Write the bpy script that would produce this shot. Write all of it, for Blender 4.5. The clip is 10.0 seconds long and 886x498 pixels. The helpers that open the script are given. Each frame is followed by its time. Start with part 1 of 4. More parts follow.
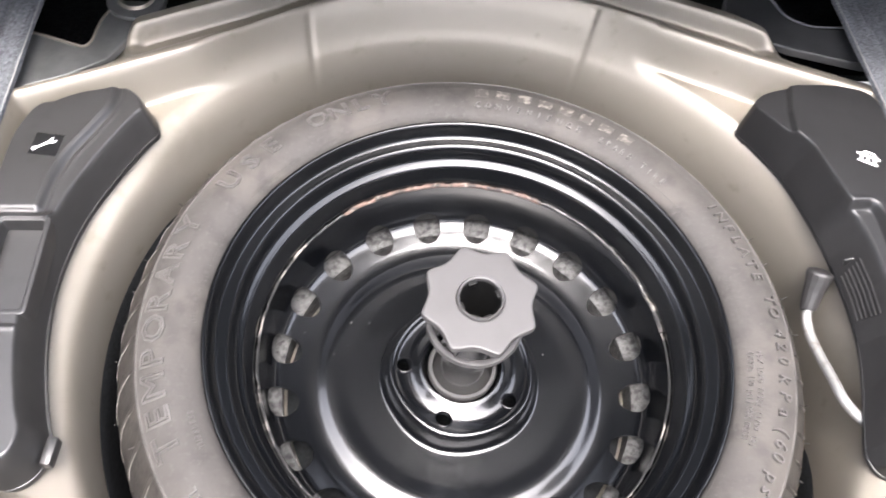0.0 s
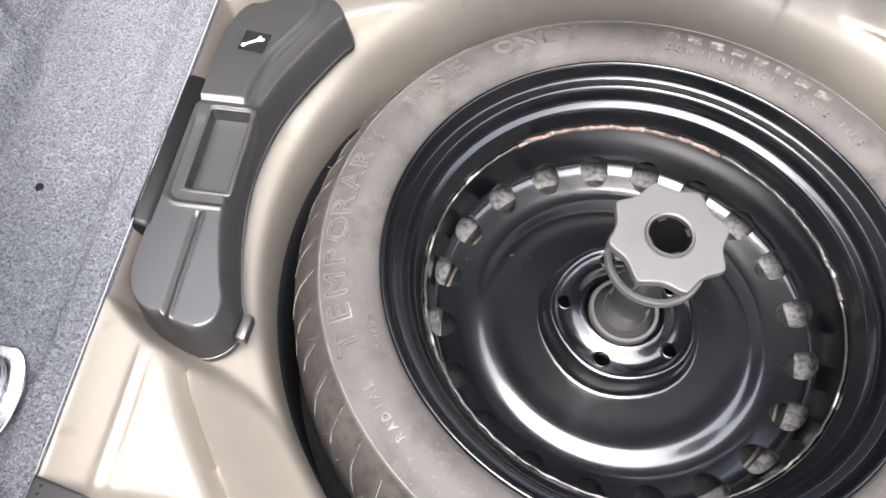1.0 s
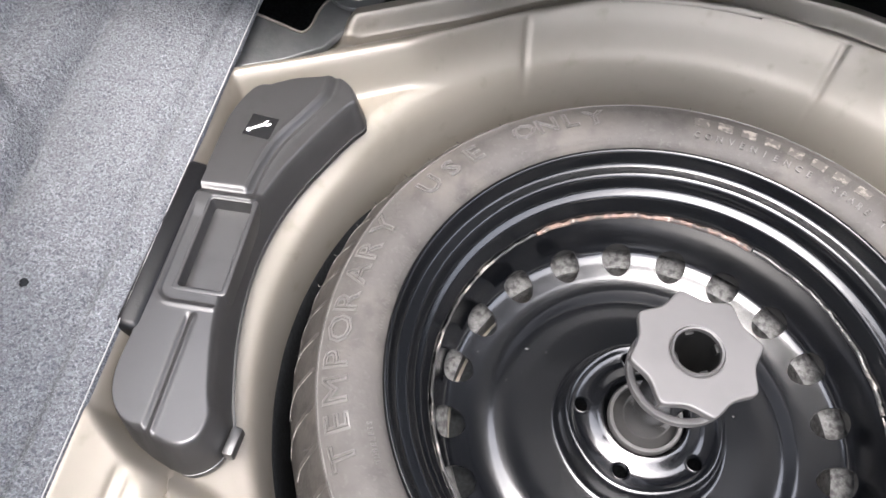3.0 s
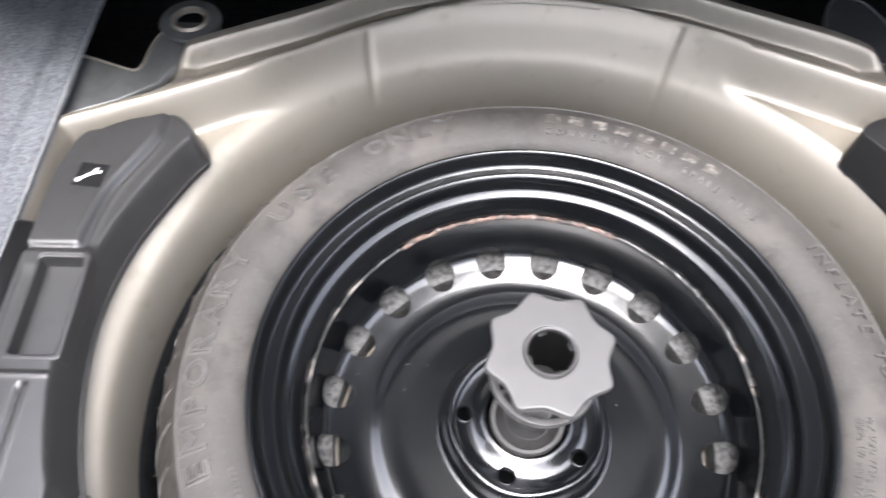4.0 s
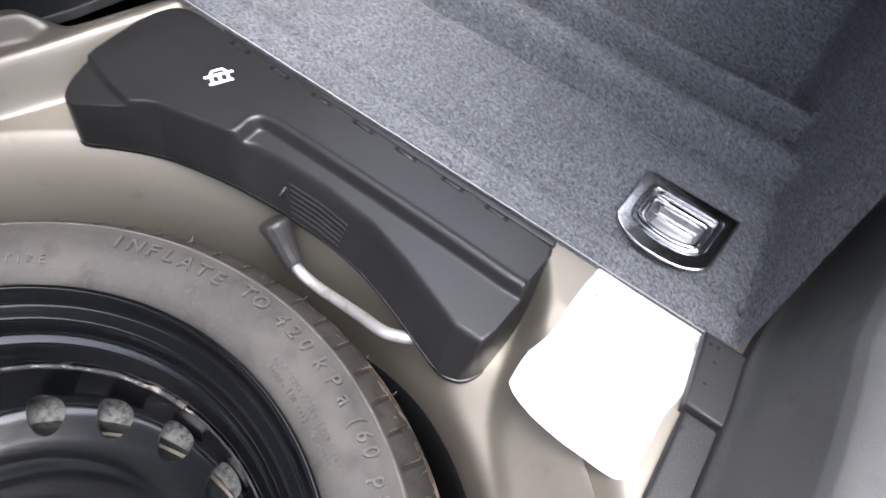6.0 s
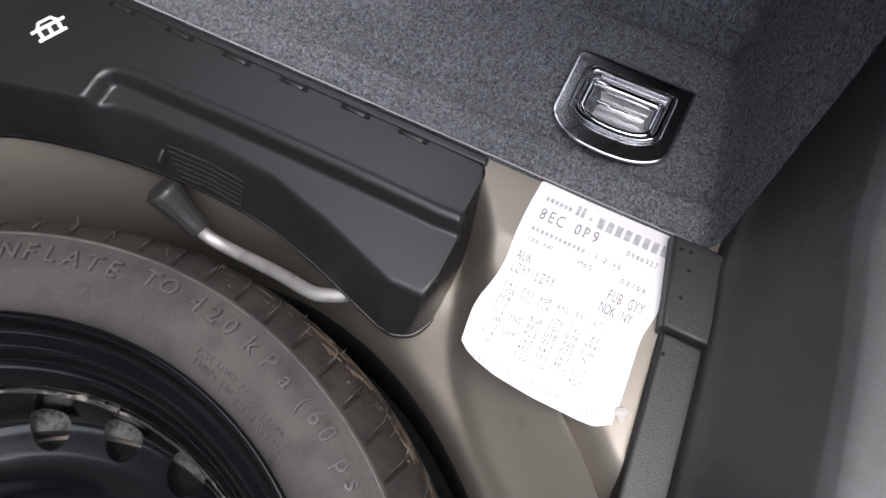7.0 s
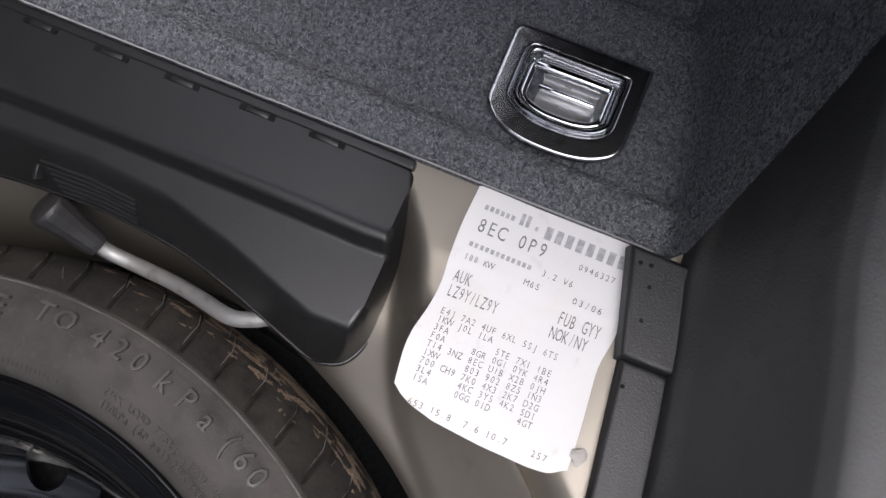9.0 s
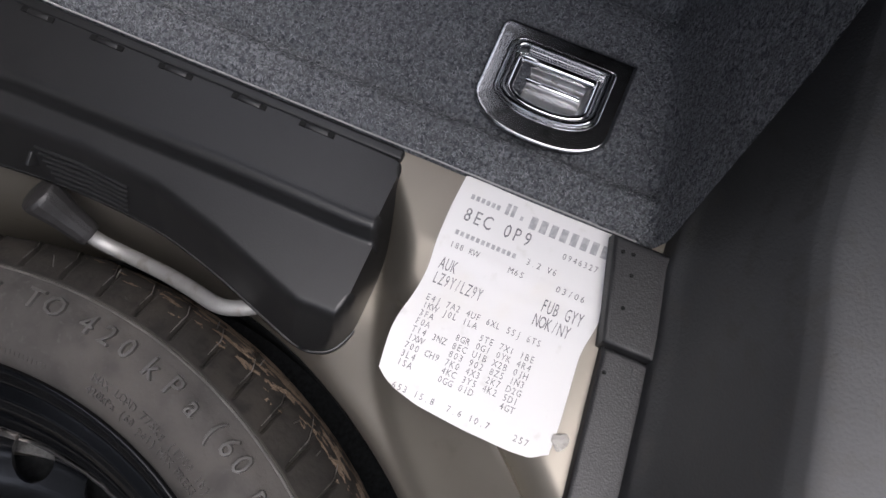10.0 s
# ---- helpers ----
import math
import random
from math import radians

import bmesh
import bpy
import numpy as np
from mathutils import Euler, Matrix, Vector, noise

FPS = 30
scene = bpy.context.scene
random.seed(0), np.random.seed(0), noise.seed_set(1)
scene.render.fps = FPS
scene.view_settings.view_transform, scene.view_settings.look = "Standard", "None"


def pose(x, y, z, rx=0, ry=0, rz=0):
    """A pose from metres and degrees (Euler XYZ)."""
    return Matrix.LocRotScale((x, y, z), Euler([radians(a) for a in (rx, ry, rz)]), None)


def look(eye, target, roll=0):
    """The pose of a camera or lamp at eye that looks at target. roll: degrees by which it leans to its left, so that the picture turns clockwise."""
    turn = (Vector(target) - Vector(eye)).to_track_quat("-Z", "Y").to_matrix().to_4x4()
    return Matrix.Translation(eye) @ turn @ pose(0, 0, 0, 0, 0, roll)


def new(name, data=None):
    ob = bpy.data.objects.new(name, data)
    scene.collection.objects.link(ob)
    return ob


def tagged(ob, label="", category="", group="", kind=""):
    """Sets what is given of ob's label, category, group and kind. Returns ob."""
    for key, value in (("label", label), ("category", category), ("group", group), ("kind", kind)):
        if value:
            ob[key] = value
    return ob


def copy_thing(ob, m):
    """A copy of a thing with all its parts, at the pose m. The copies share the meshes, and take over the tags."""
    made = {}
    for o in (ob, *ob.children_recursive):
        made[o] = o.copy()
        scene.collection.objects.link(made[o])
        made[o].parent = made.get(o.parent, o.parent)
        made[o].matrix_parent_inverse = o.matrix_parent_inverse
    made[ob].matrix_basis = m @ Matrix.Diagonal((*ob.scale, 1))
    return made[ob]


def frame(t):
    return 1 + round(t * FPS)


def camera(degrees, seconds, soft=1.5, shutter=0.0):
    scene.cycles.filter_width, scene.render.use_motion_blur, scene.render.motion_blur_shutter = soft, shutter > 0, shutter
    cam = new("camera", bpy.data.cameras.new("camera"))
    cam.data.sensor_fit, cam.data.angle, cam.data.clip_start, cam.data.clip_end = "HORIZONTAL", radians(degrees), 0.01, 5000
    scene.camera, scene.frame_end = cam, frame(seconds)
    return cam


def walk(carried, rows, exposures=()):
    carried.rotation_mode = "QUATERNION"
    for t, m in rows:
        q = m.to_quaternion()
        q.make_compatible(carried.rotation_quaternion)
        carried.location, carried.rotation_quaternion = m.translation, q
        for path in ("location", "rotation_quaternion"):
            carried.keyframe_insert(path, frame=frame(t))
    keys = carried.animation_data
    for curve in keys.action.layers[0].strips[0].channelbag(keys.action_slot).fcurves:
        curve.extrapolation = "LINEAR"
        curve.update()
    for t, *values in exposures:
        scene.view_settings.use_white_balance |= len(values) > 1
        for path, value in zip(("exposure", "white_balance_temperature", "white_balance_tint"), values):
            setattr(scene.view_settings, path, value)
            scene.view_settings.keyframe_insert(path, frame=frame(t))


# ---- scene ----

from mathutils.geometry import tessellate_polygon

# origin: centre of the spare wheel at the height of its rim lip; x to the car's right, y to its front
cam = camera(59.66, 10.0, 1.5, 0.3)
ROWS = [
    (0.0, -0.0868, -0.3162, 0.6125, 32.76, -4.41, -2.34),
    (0.5, -0.1145, -0.3305, 0.6004, 30.82, -2.87, 4.01),
    (1.0, -0.1597, -0.3536, 0.5835, 30.34, -1.90, 6.78),
    (1.5, -0.1615, -0.3525, 0.5746, 29.54, -0.75, 8.31),
    (2.0, -0.1601, -0.3391, 0.5672, 29.63, -1.11, 8.68),
    (2.5, -0.1624, -0.3095, 0.5711, 31.09, -1.33, 9.13),
    (2.7, -0.1641, -0.2962, 0.5754, 32.15, -1.40, 9.25),
    (3.8, -0.1069, -0.2737, 0.5716, 33.76, -0.10, 4.17),
    (4.0, -0.0866, -0.2626, 0.5754, 33.47, -1.14, 0.86),
    (4.5, 0.0060, -0.2538, 0.5753, 35.64, -2.83, -10.80),
    (5.0, 0.0861, -0.2304, 0.5639, 37.64, -3.59, -25.56),
    (5.5, 0.1084, -0.2296, 0.5414, 36.16, -4.66, -41.57),
    (6.0, 0.1295, -0.2478, 0.5098, 32.61, -2.72, -52.17),
    (6.2, 0.1398, -0.2481, 0.5023, 30.43, -1.62, -55.33),
    (7.3, 0.2403, -0.2131, 0.4575, 19.39, 0.31, -65.04),
    (7.5, 0.2546, -0.2085, 0.4495, 18.14, 0.31, -65.93),
    (8.0, 0.2829, -0.2058, 0.4390, 15.51, 0.35, -67.11),
    (8.5, 0.2918, -0.2092, 0.4373, 14.46, -0.17, -67.41),
    (9.0, 0.2897, -0.2133, 0.4353, 14.70, -0.43, -67.24),
    (9.5, 0.2888, -0.2156, 0.4331, 14.82, -0.46, -67.04),
    (10.0, 0.2764, -0.2233, 0.4369, 16.13, -1.03, -66.62),
]
walk(cam, [(t, pose(x, y, z, rx, ry, rz)) for t, x, y, z, rx, ry, rz in ROWS],
     [(t, 3.07 + e, k, tint) for t, e, k, tint in ((0.0, 0.37, 6480, 14), (1.0, 0.41, 6450, 13), (1.6, 0.33, 6450, 13), (2.7, 0.26, 6450, 13), (4.0, 0.24, 6250, 12), (4.5, 0.2, 6050, 11), (5.2, 0.24, 5980, 11), (5.6, 0.12, 5980, 11), (6.2, -0.45, 6250, 13),
                                                 (7.3, -1.58, 6300, 14), (8.0, -1.87, 6300, 14), (10.0, -1.90, 6300, 14))])

# ---- light ----
world = bpy.data.worlds.new("sky")
scene.world = world
world.use_nodes = True
SUN_UP, SUN_ROUND = radians(75), radians(190)
wn = world.node_tree.nodes
sky = wn.new("ShaderNodeTexSky")
sky.sky_type, sky.sun_disc, sky.sun_elevation, sky.sun_rotation = "NISHITA", False, SUN_UP, SUN_ROUND
sky.air_density, sky.dust_density = 1.0, 5.0
wn["Background"].inputs["Strength"].default_value = 0.14
pale = wn.new("ShaderNodeHueSaturation")
pale.inputs["Saturation"].default_value = 0.42
world.node_tree.links.new(sky.outputs[0], pale.inputs["Color"])
world.node_tree.links.new(pale.outputs[0], wn["Background"].inputs["Color"])
sun = new("sun", bpy.data.lights.new("sun", "SUN"))
sun.data.energy, sun.data.angle, sun.data.color = 0.42, radians(40), (1.0, 0.98, 0.95)
sun.matrix_world = look((0, 0, 0), (-math.sin(SUN_ROUND) * math.cos(SUN_UP), -math.cos(SUN_ROUND) * math.cos(SUN_UP), -math.sin(SUN_UP)))


# ---- materials ----
def material(name, colour, rough=0.5, metal=0.0, coat=0.0, spots=(), grain=None, bump=None, speck=None, specular=0.5):
    """spots: (scale, colour, low, high) large stains; grain: (scale, amount) fine colour; bump: (scale, height, kind)."""
    m = bpy.data.materials.new(name)
    m.use_nodes = True
    t, l = m.node_tree.nodes, m.node_tree.links
    b = t["Principled BSDF"]
    b.inputs["Roughness"].default_value, b.inputs["Metallic"].default_value = rough, metal
    b.inputs["Coat Weight"].default_value, b.inputs["Coat Roughness"].default_value = coat, 0.11
    b.inputs["Specular IOR Level"].default_value = specular
    co = t.new("ShaderNodeTexCoord").outputs["Object"]
    rgb = t.new("ShaderNodeRGB")
    rgb.outputs[0].default_value = (*colour, 1)
    out = rgb.outputs[0]

    def noise_of(scale, detail=4.0):
        n = t.new("ShaderNodeTexNoise")
        n.inputs["Scale"].default_value, n.inputs["Detail"].default_value = scale, detail
        l.new(co, n.inputs["Vector"])
        return n.outputs["Fac"]

    def mixed(fac, a, c, kind="MIX"):
        x = t.new("ShaderNodeMix")
        x.data_type, x.blend_type = "RGBA", kind
        l.new(fac, x.inputs[0])
        l.new(a, x.inputs[6])
        x.inputs[7].default_value = (*c, 1)
        return x.outputs[2]

    def ramp(fac, low, high):
        r = t.new("ShaderNodeMapRange")
        r.inputs[1].default_value, r.inputs[2].default_value = low, high
        r.interpolation_type = "SMOOTHSTEP"
        l.new(fac, r.inputs[0])
        return r.outputs[0]

    for scale, c, low, high in spots:
        out = mixed(ramp(noise_of(scale, 3), low, high), out, c)
    if grain:
        g = noise_of(grain[0], 3)
        h = t.new("ShaderNodeMix")
        h.data_type, h.blend_type = "RGBA", "OVERLAY"
        h.inputs[0].default_value = grain[1]
        cr = t.new("ShaderNodeMapRange")
        cr.inputs[1].default_value, cr.inputs[2].default_value = 0.3, 0.7
        l.new(g, cr.inputs[0])
        l.new(out, h.inputs[6])
        l.new(cr.outputs[0], h.inputs[7])
        out = h.outputs[2]
    if speck:
        out = mixed(ramp(noise_of(speck[0], 2), speck[2], speck[2] + 0.03), out, speck[1])
    l.new(out, b.inputs["Base Color"])
    rr = t.new("ShaderNodeMapRange")
    rr.inputs[3].default_value, rr.inputs[4].default_value = rough * 0.93, min(1, rough * 1.07)
    l.new(noise_of(23), rr.inputs[0])
    l.new(rr.outputs[0], b.inputs["Roughness"])
    if bump:
        bn = t.new("ShaderNodeBump")
        bn.inputs["Distance"].default_value = bump[1]
        if bump[2] == "voronoi":
            v = t.new("ShaderNodeTexVoronoi")
            v.inputs["Scale"].default_value = bump[0]
            l.new(co, v.inputs["Vector"])
            l.new(v.outputs["Distance"], bn.inputs["Height"])
        else:
            l.new(noise_of(bump[0], 5), bn.inputs["Height"])
        l.new(bn.outputs[0], b.inputs["Normal"])
    return m


PAINT = material("beige body paint", (0.266, 0.239, 0.207), 0.47, 0.60, 0.0, spots=[(9, (0.235, 0.213, 0.178), 0.2, 0.8), (70, (0.25, 0.228, 0.193), 0.3, 0.8), (38, (0.20, 0.178, 0.142), 0.60, 0.80)])
GLOSS = material("gloss black enamel", (0.0014, 0.0017, 0.0022), 0.22, 0.0, 0.5, spots=[(14, (0.0018, 0.0021, 0.0028), 0.4, 0.75)], bump=(60, 0.0003, "noise"), specular=0.45)
ENAMEL = material("satin black enamel", (0.0011, 0.0014, 0.0021), 0.25, 0.0, 0.9, spots=[(14, (0.0022, 0.0025, 0.0032), 0.4, 0.75)], bump=(60, 0.0003, "noise"), specular=0.5)
RUST = material("rusty weld", (0.115, 0.074, 0.060), 0.7, 0.0, spots=[(60, (0.02, 0.016, 0.014), 0.46, 0.60), (150, (0.24, 0.205, 0.185), 0.60, 0.70)], bump=(300, 0.001, "noise"))
RUBBER = material("dusty tyre rubber", (0.052, 0.0488, 0.0463), 0.58, spots=[(11, (0.070, 0.064, 0.0585), 0.45, 0.7), (45, (0.038, 0.0357, 0.034), 0.42, 0.75), (260, (0.063, 0.0598, 0.0565), 0.55, 0.75)], bump=(260, 0.0004, "noise"), specular=0.16)
PLASTIC = material("dark grey moulded plastic", (0.0115, 0.0115, 0.0120), 0.36, spots=[(10, (0.0150, 0.0150, 0.0155), 0.4, 0.75), (55, (0.0095, 0.0095, 0.010), 0.5, 0.75)], bump=(1100, 0.00009, "noise"), specular=0.56)
# Dusty copy of PLASTIC, also lightened for the brighter light on the tool box.
DUSTY_LIT = material("dusty lit grey moulded plastic", (0.0185, 0.0182, 0.0184), 0.36, spots=[(10, (0.0240, 0.0235, 0.0235), 0.4, 0.75), (55, (0.0150, 0.0148, 0.015), 0.5, 0.75)], bump=(1100, 0.00009, "noise"), specular=0.8)
KNOB = material("grey knob plastic", (0.047, 0.0453, 0.0453), 0.46, spots=[(40, (0.042, 0.0405, 0.0405), 0.45, 0.7)])
CARPET = material("grey felt carpet", (0.20, 0.207, 0.219), 0.95, spots=[(9, (0.150, 0.157, 0.167), 0.4, 0.65), (34, (0.160, 0.167, 0.177), 0.4, 0.6), (430, (0.080, 0.085, 0.094), 0.40, 0.66), (170, (0.130, 0.136, 0.146), 0.46, 0.68)], grain=(900, 0.35), bump=(600, 0.004, "noise"), specular=0.1)
CHROME = material("chrome plate", (0.75, 0.75, 0.76), 0.08, 1.0, spots=[(150, (0.45, 0.45, 0.45), 0.62, 0.75)])
STEEL = material("zinc plated steel", (0.34, 0.335, 0.325), 0.50, 0.6, spots=[(90, (0.24, 0.228, 0.205), 0.5, 0.75)], bump=(500, 0.0003, "noise"))
SATIN = material("dulled chrome plate", (0.55, 0.55, 0.56), 0.17, 1.0, spots=[(150, (0.30, 0.30, 0.30), 0.52, 0.70)], bump=(90, 0.00012, "noise"))
PAPER = material("white label paper", (0.69, 0.685, 0.68), 0.7, spots=[(30, (0.68, 0.66, 0.62), 0.50, 0.8), (110, (0.62, 0.61, 0.59), 0.62, 0.78)])
INK = material("grey printed ink", (0.15, 0.15, 0.16), 0.8, spots=[(300, (0.24, 0.24, 0.25), 0.45, 0.6)])
FAINT = material("faint grey print", (0.34, 0.34, 0.35), 0.8, spots=[(300, (0.44, 0.44, 0.45), 0.45, 0.6)])
WHITE = material("white print", (0.8, 0.8, 0.8), 0.6)
TRIM = material("black grained trim", (0.015, 0.015, 0.0165), 0.5, bump=(1100, 0.00010, "voronoi"))
SILL = material("charcoal sill plastic", (0.068, 0.069, 0.071), 0.55, spots=[(5, (0.029, 0.0296, 0.0305), 0.4, 0.7), (90, (0.050, 0.049, 0.048), 0.5, 0.7)], bump=(700, 0.00025, "noise"))
MAT = material("felt sound mat", (0.070, 0.070, 0.069), 0.5, spots=[(170, (0.017, 0.017, 0.017), 0.40, 0.70)], grain=(700, 0.3), bump=(600, 0.0005, "noise"), specular=0.2)
DARK = material("plain matt black", (0.012, 0.013, 0.014), 0.95, grain=(300, 0.5), specular=0.1)
BOARD = material("light grey board fabric", (0.115, 0.117, 0.119), 0.9, spots=[(6, (0.085, 0.087, 0.089), 0.4, 0.7)], bump=(600, 0.001, "noise"), specular=0.2)
MUD = material("dry brown mud", (0.19, 0.140, 0.098), 0.9, bump=(400, 0.002, "noise"))


# ---- mesh helpers ----
def mesh_of(name, bm, mat, smooth=True, angle=40):
    me = bpy.data.meshes.new(name)
    bmesh.ops.recalc_face_normals(bm, faces=bm.faces)
    if smooth:
        for e in bm.edges:
            e.smooth = len(e.link_faces) != 2 or e.calc_face_angle(0) < radians(angle)
        for f in bm.faces:
            f.smooth = True
    bm.to_mesh(me)
    bm.free()
    me.materials.append(mat)
    return me


def part(name, bm, mat, parent=None, label="", smooth=True, angle=40):
    ob = new(name, mesh_of(name, bm, mat, smooth, angle))
    ob.parent = parent
    return tagged(ob, label)


def thing(name, label, category, at=(0, 0, 0), group="", kind=""):
    ob = new(name)
    ob.location = at
    ob.empty_display_size = 0.02
    return tagged(ob, label, category, group, kind)


def lathe(profile, n=128, bm=None):
    """Turns a closed or open profile of (r, z) round the z axis."""
    bm = bm or bmesh.new()
    rings = []
    for r, z in profile:
        rings.append([bm.verts.new((r * math.cos(2 * math.pi * i / n), r * math.sin(2 * math.pi * i / n), z)) for i in range(n)])
    for a, b in zip(rings, rings[1:]):
        for i in range(n):
            j = (i + 1) % n
            bm.faces.new((a[i], a[j], b[j], b[i]))
    return bm


def smooth_curve(points, step=6):
    """Catmull-Rom through the points."""
    out = []
    p = [points[0], *points, points[-1]]
    for i in range(1, len(p) - 2):
        for k in range(step):
            t = k / step
            out.append(tuple(0.5 * (2 * b + (c - a) * t + (2 * a - 5 * b + 4 * c - d) * t * t + (3 * b - a - 3 * c + d) * t ** 3)
                             for a, b, c, d in zip(p[i - 1], p[i], p[i + 1], p[i + 2])))
    out.append(tuple(points[-1]))
    return out


def tube(points, radius, n=12, caps=True, bm=None, closed=False):
    """A round bar along the points; radius may be a list."""
    bm = bm or bmesh.new()
    pts = [Vector(p) for p in points]
    rad = radius if isinstance(radius, (list, tuple)) else [radius] * len(pts)
    rings, side = [], None
    for i, p in enumerate(pts):
        if closed:
            d = (pts[(i + 1) % len(pts)] - pts[i - 1]).normalized()
        else:
            d = (pts[min(i + 1, len(pts) - 1)] - pts[max(i - 1, 0)]).normalized()
        if side is None:
            side = d.orthogonal().normalized()
        side = (side - d * side.dot(d)).normalized()
        up = d.cross(side)
        rings.append([bm.verts.new(p + (side * math.cos(2 * math.pi * k / n) + up * math.sin(2 * math.pi * k / n)) * rad[i]) for k in range(n)])
    pairs = list(zip(rings, rings[1:])) + ([(rings[-1], rings[0])] if closed else [])
    for a, b in pairs:
        for k in range(n):
            bm.faces.new((a[k], a[(k + 1) % n], b[(k + 1) % n], b[k]))
    if caps and not closed:
        bm.faces.new(rings[0])
        bm.faces.new(rings[-1])
    return bm


def box(size, at=(0, 0, 0), bevel=0.0, seg=2, bm=None, turn=None):
    b = bmesh.new()
    bmesh.ops.create_cube(b, size=1)
    bmesh.ops.scale(b, vec=size, verts=b.verts)
    if bevel:
        bmesh.ops.bevel(b, geom=b.edges[:], offset=bevel, segments=seg, affect="EDGES", profile=0.5)
    m = Matrix.Translation(at) @ (turn or Matrix())
    bmesh.ops.transform(b, matrix=m, verts=b.verts)
    if bm is None:
        return b
    return joined(bm, b)


def joined(bm, other):
    me = bpy.data.meshes.new("tmp")
    other.to_mesh(me)
    other.free()
    bm.from_mesh(me)
    bpy.data.meshes.remove(me)
    return bm


def prism(outline, z0, z1, draft=0.0, bevel=0.0, seg=3):
    """A solid on an outline (x, y), anticlockwise, drawn in by draft at the top, with rounded top edges."""
    bm = bmesh.new()
    n = len(outline)

    def inset(d):
        pts = []
        for i in range(n):
            a, b, c = Vector(outline[i - 1]), Vector(outline[i]), Vector(outline[(i + 1) % n])
            e, f = (b - a).normalized(), (c - b).normalized()
            m = Vector((-(e.y + f.y), e.x + f.x))
            m = m.normalized() if m.length > 1e-6 else Vector((-e.y, e.x))
            k = max(0.5, m.dot(Vector((-e.y, e.x))))
            pts.append(b + m * d / k)
        return pts

    levels = [(0.0, z0)]
    h = z1 - z0
    for k in range(seg + 1):
        a = math.pi / 2 * k / seg
        levels.append((draft * (h - bevel) / h + bevel * (1 - math.cos(a)), z1 - bevel + bevel * math.sin(a)))
    levels.append((levels[-1][0] + 0.0006, z1))
    rings = [[bm.verts.new((p.x, p.y, z)) for p in inset(d)] for d, z in levels]
    for a, b in zip(rings, rings[1:]):
        for i in range(n):
            bm.faces.new((a[i], a[(i + 1) % n], b[(i + 1) % n], b[i]))
    for ring in (rings[-1], rings[0]):
        for tri in tessellate_polygon([[v.co for v in ring]]):
            try:
                bm.faces.new([ring[i] for i in tri])
            except ValueError:
                pass
    return bm


def ease(v, a, b):
    v = min(1, max(0, (v - a) / (b - a)))
    return v * v * (3 - 2 * v)


def soft_min(a, b, k):
    h = max(0, k - abs(a - b)) / k
    return min(a, b) - h * h * k * 0.25


def soft_max(a, b, k):
    return -soft_min(-a, -b, k)


def span(a, b, n):
    return [a + (b - a) * i / n for i in range(n + 1)]


FONTS = {}


def glyph(ch, outline=0.0, solid=0.0):
    """Vertices and faces of a letter one unit high, from the built-in font; outline: only its edge, as a raised bead."""
    key = (ch, outline, solid)
    if key not in FONTS:
        c = bpy.data.curves.new("letter", "FONT")
        c.body, c.size, c.resolution_u = ch, 1.0, 2
        if outline:
            c.fill_mode, c.bevel_depth, c.bevel_resolution = "NONE", outline, 1
        if solid:
            c.extrude, c.bevel_depth, c.offset = solid, 0.012, -0.006
        ob = bpy.data.objects.new("letter", c)
        me = bpy.data.meshes.new_from_object(ob)
        FONTS[key] = ([v.co.copy() for v in me.vertices], [tuple(p.vertices) for p in me.polygons])
        bpy.data.objects.remove(ob)
        bpy.data.meshes.remove(me)
    return FONTS[key]


def add_glyph(bm, ch, place, outline=0.0, solid=0.0):
    """place maps a letter's (x, y, z) to the world; the letter's middle is x = 0."""
    vs, fs = glyph(ch, outline, solid)
    if not vs:
        return
    mid = 0.5 * (min(v.x for v in vs) + max(v.x for v in vs))
    made = [bm.verts.new(place(v.x - mid, v.y, v.z)) for v in vs]
    for f in fs:
        try:
            bm.faces.new([made[i] for i in f])
        except ValueError:
            pass


# ---- the floor pan ----
WELL_R = [0.0, 0.3240, 0.3252, 0.3264, 0.3280, 0.3304, 0.3350, 0.3445, 0.3570, 0.368, 0.382, 0.40, 0.6]
WELL_Z = [-0.165, -0.165, -0.100, -0.045, -0.010, 0.009, 0.0210, 0.0300, 0.0420, 0.056, 0.078, 0.12, 0.8]
# towards the front the wall of the well leans back more
SLOPE_R = [0.0, 0.331, 0.335, 0.338, 0.342, 0.349, 0.357, 0.368, 0.382, 0.40, 0.6]
SLOPE_Z = [-0.165, -0.165, -0.100, -0.045, -0.008, 0.015, 0.029, 0.049, 0.074, 0.12, 0.8]

WELL_R, WELL_Z = zip(*smooth_curve(list(zip(WELL_R, WELL_Z))[1:], 6))
SLOPE_R, SLOPE_Z = zip(*smooth_curve(list(zip(SLOPE_R, SLOPE_Z))[1:], 6))


def frontness(c, d):
    """1 where the well opens out towards the front and the car's right, 0 elsewhere; c, d: the direction from the wheel's centre."""
    start = 0.40 - 0.90 * ease(c, -0.2, 0.2)
    return ease(d, start, start + 0.60)


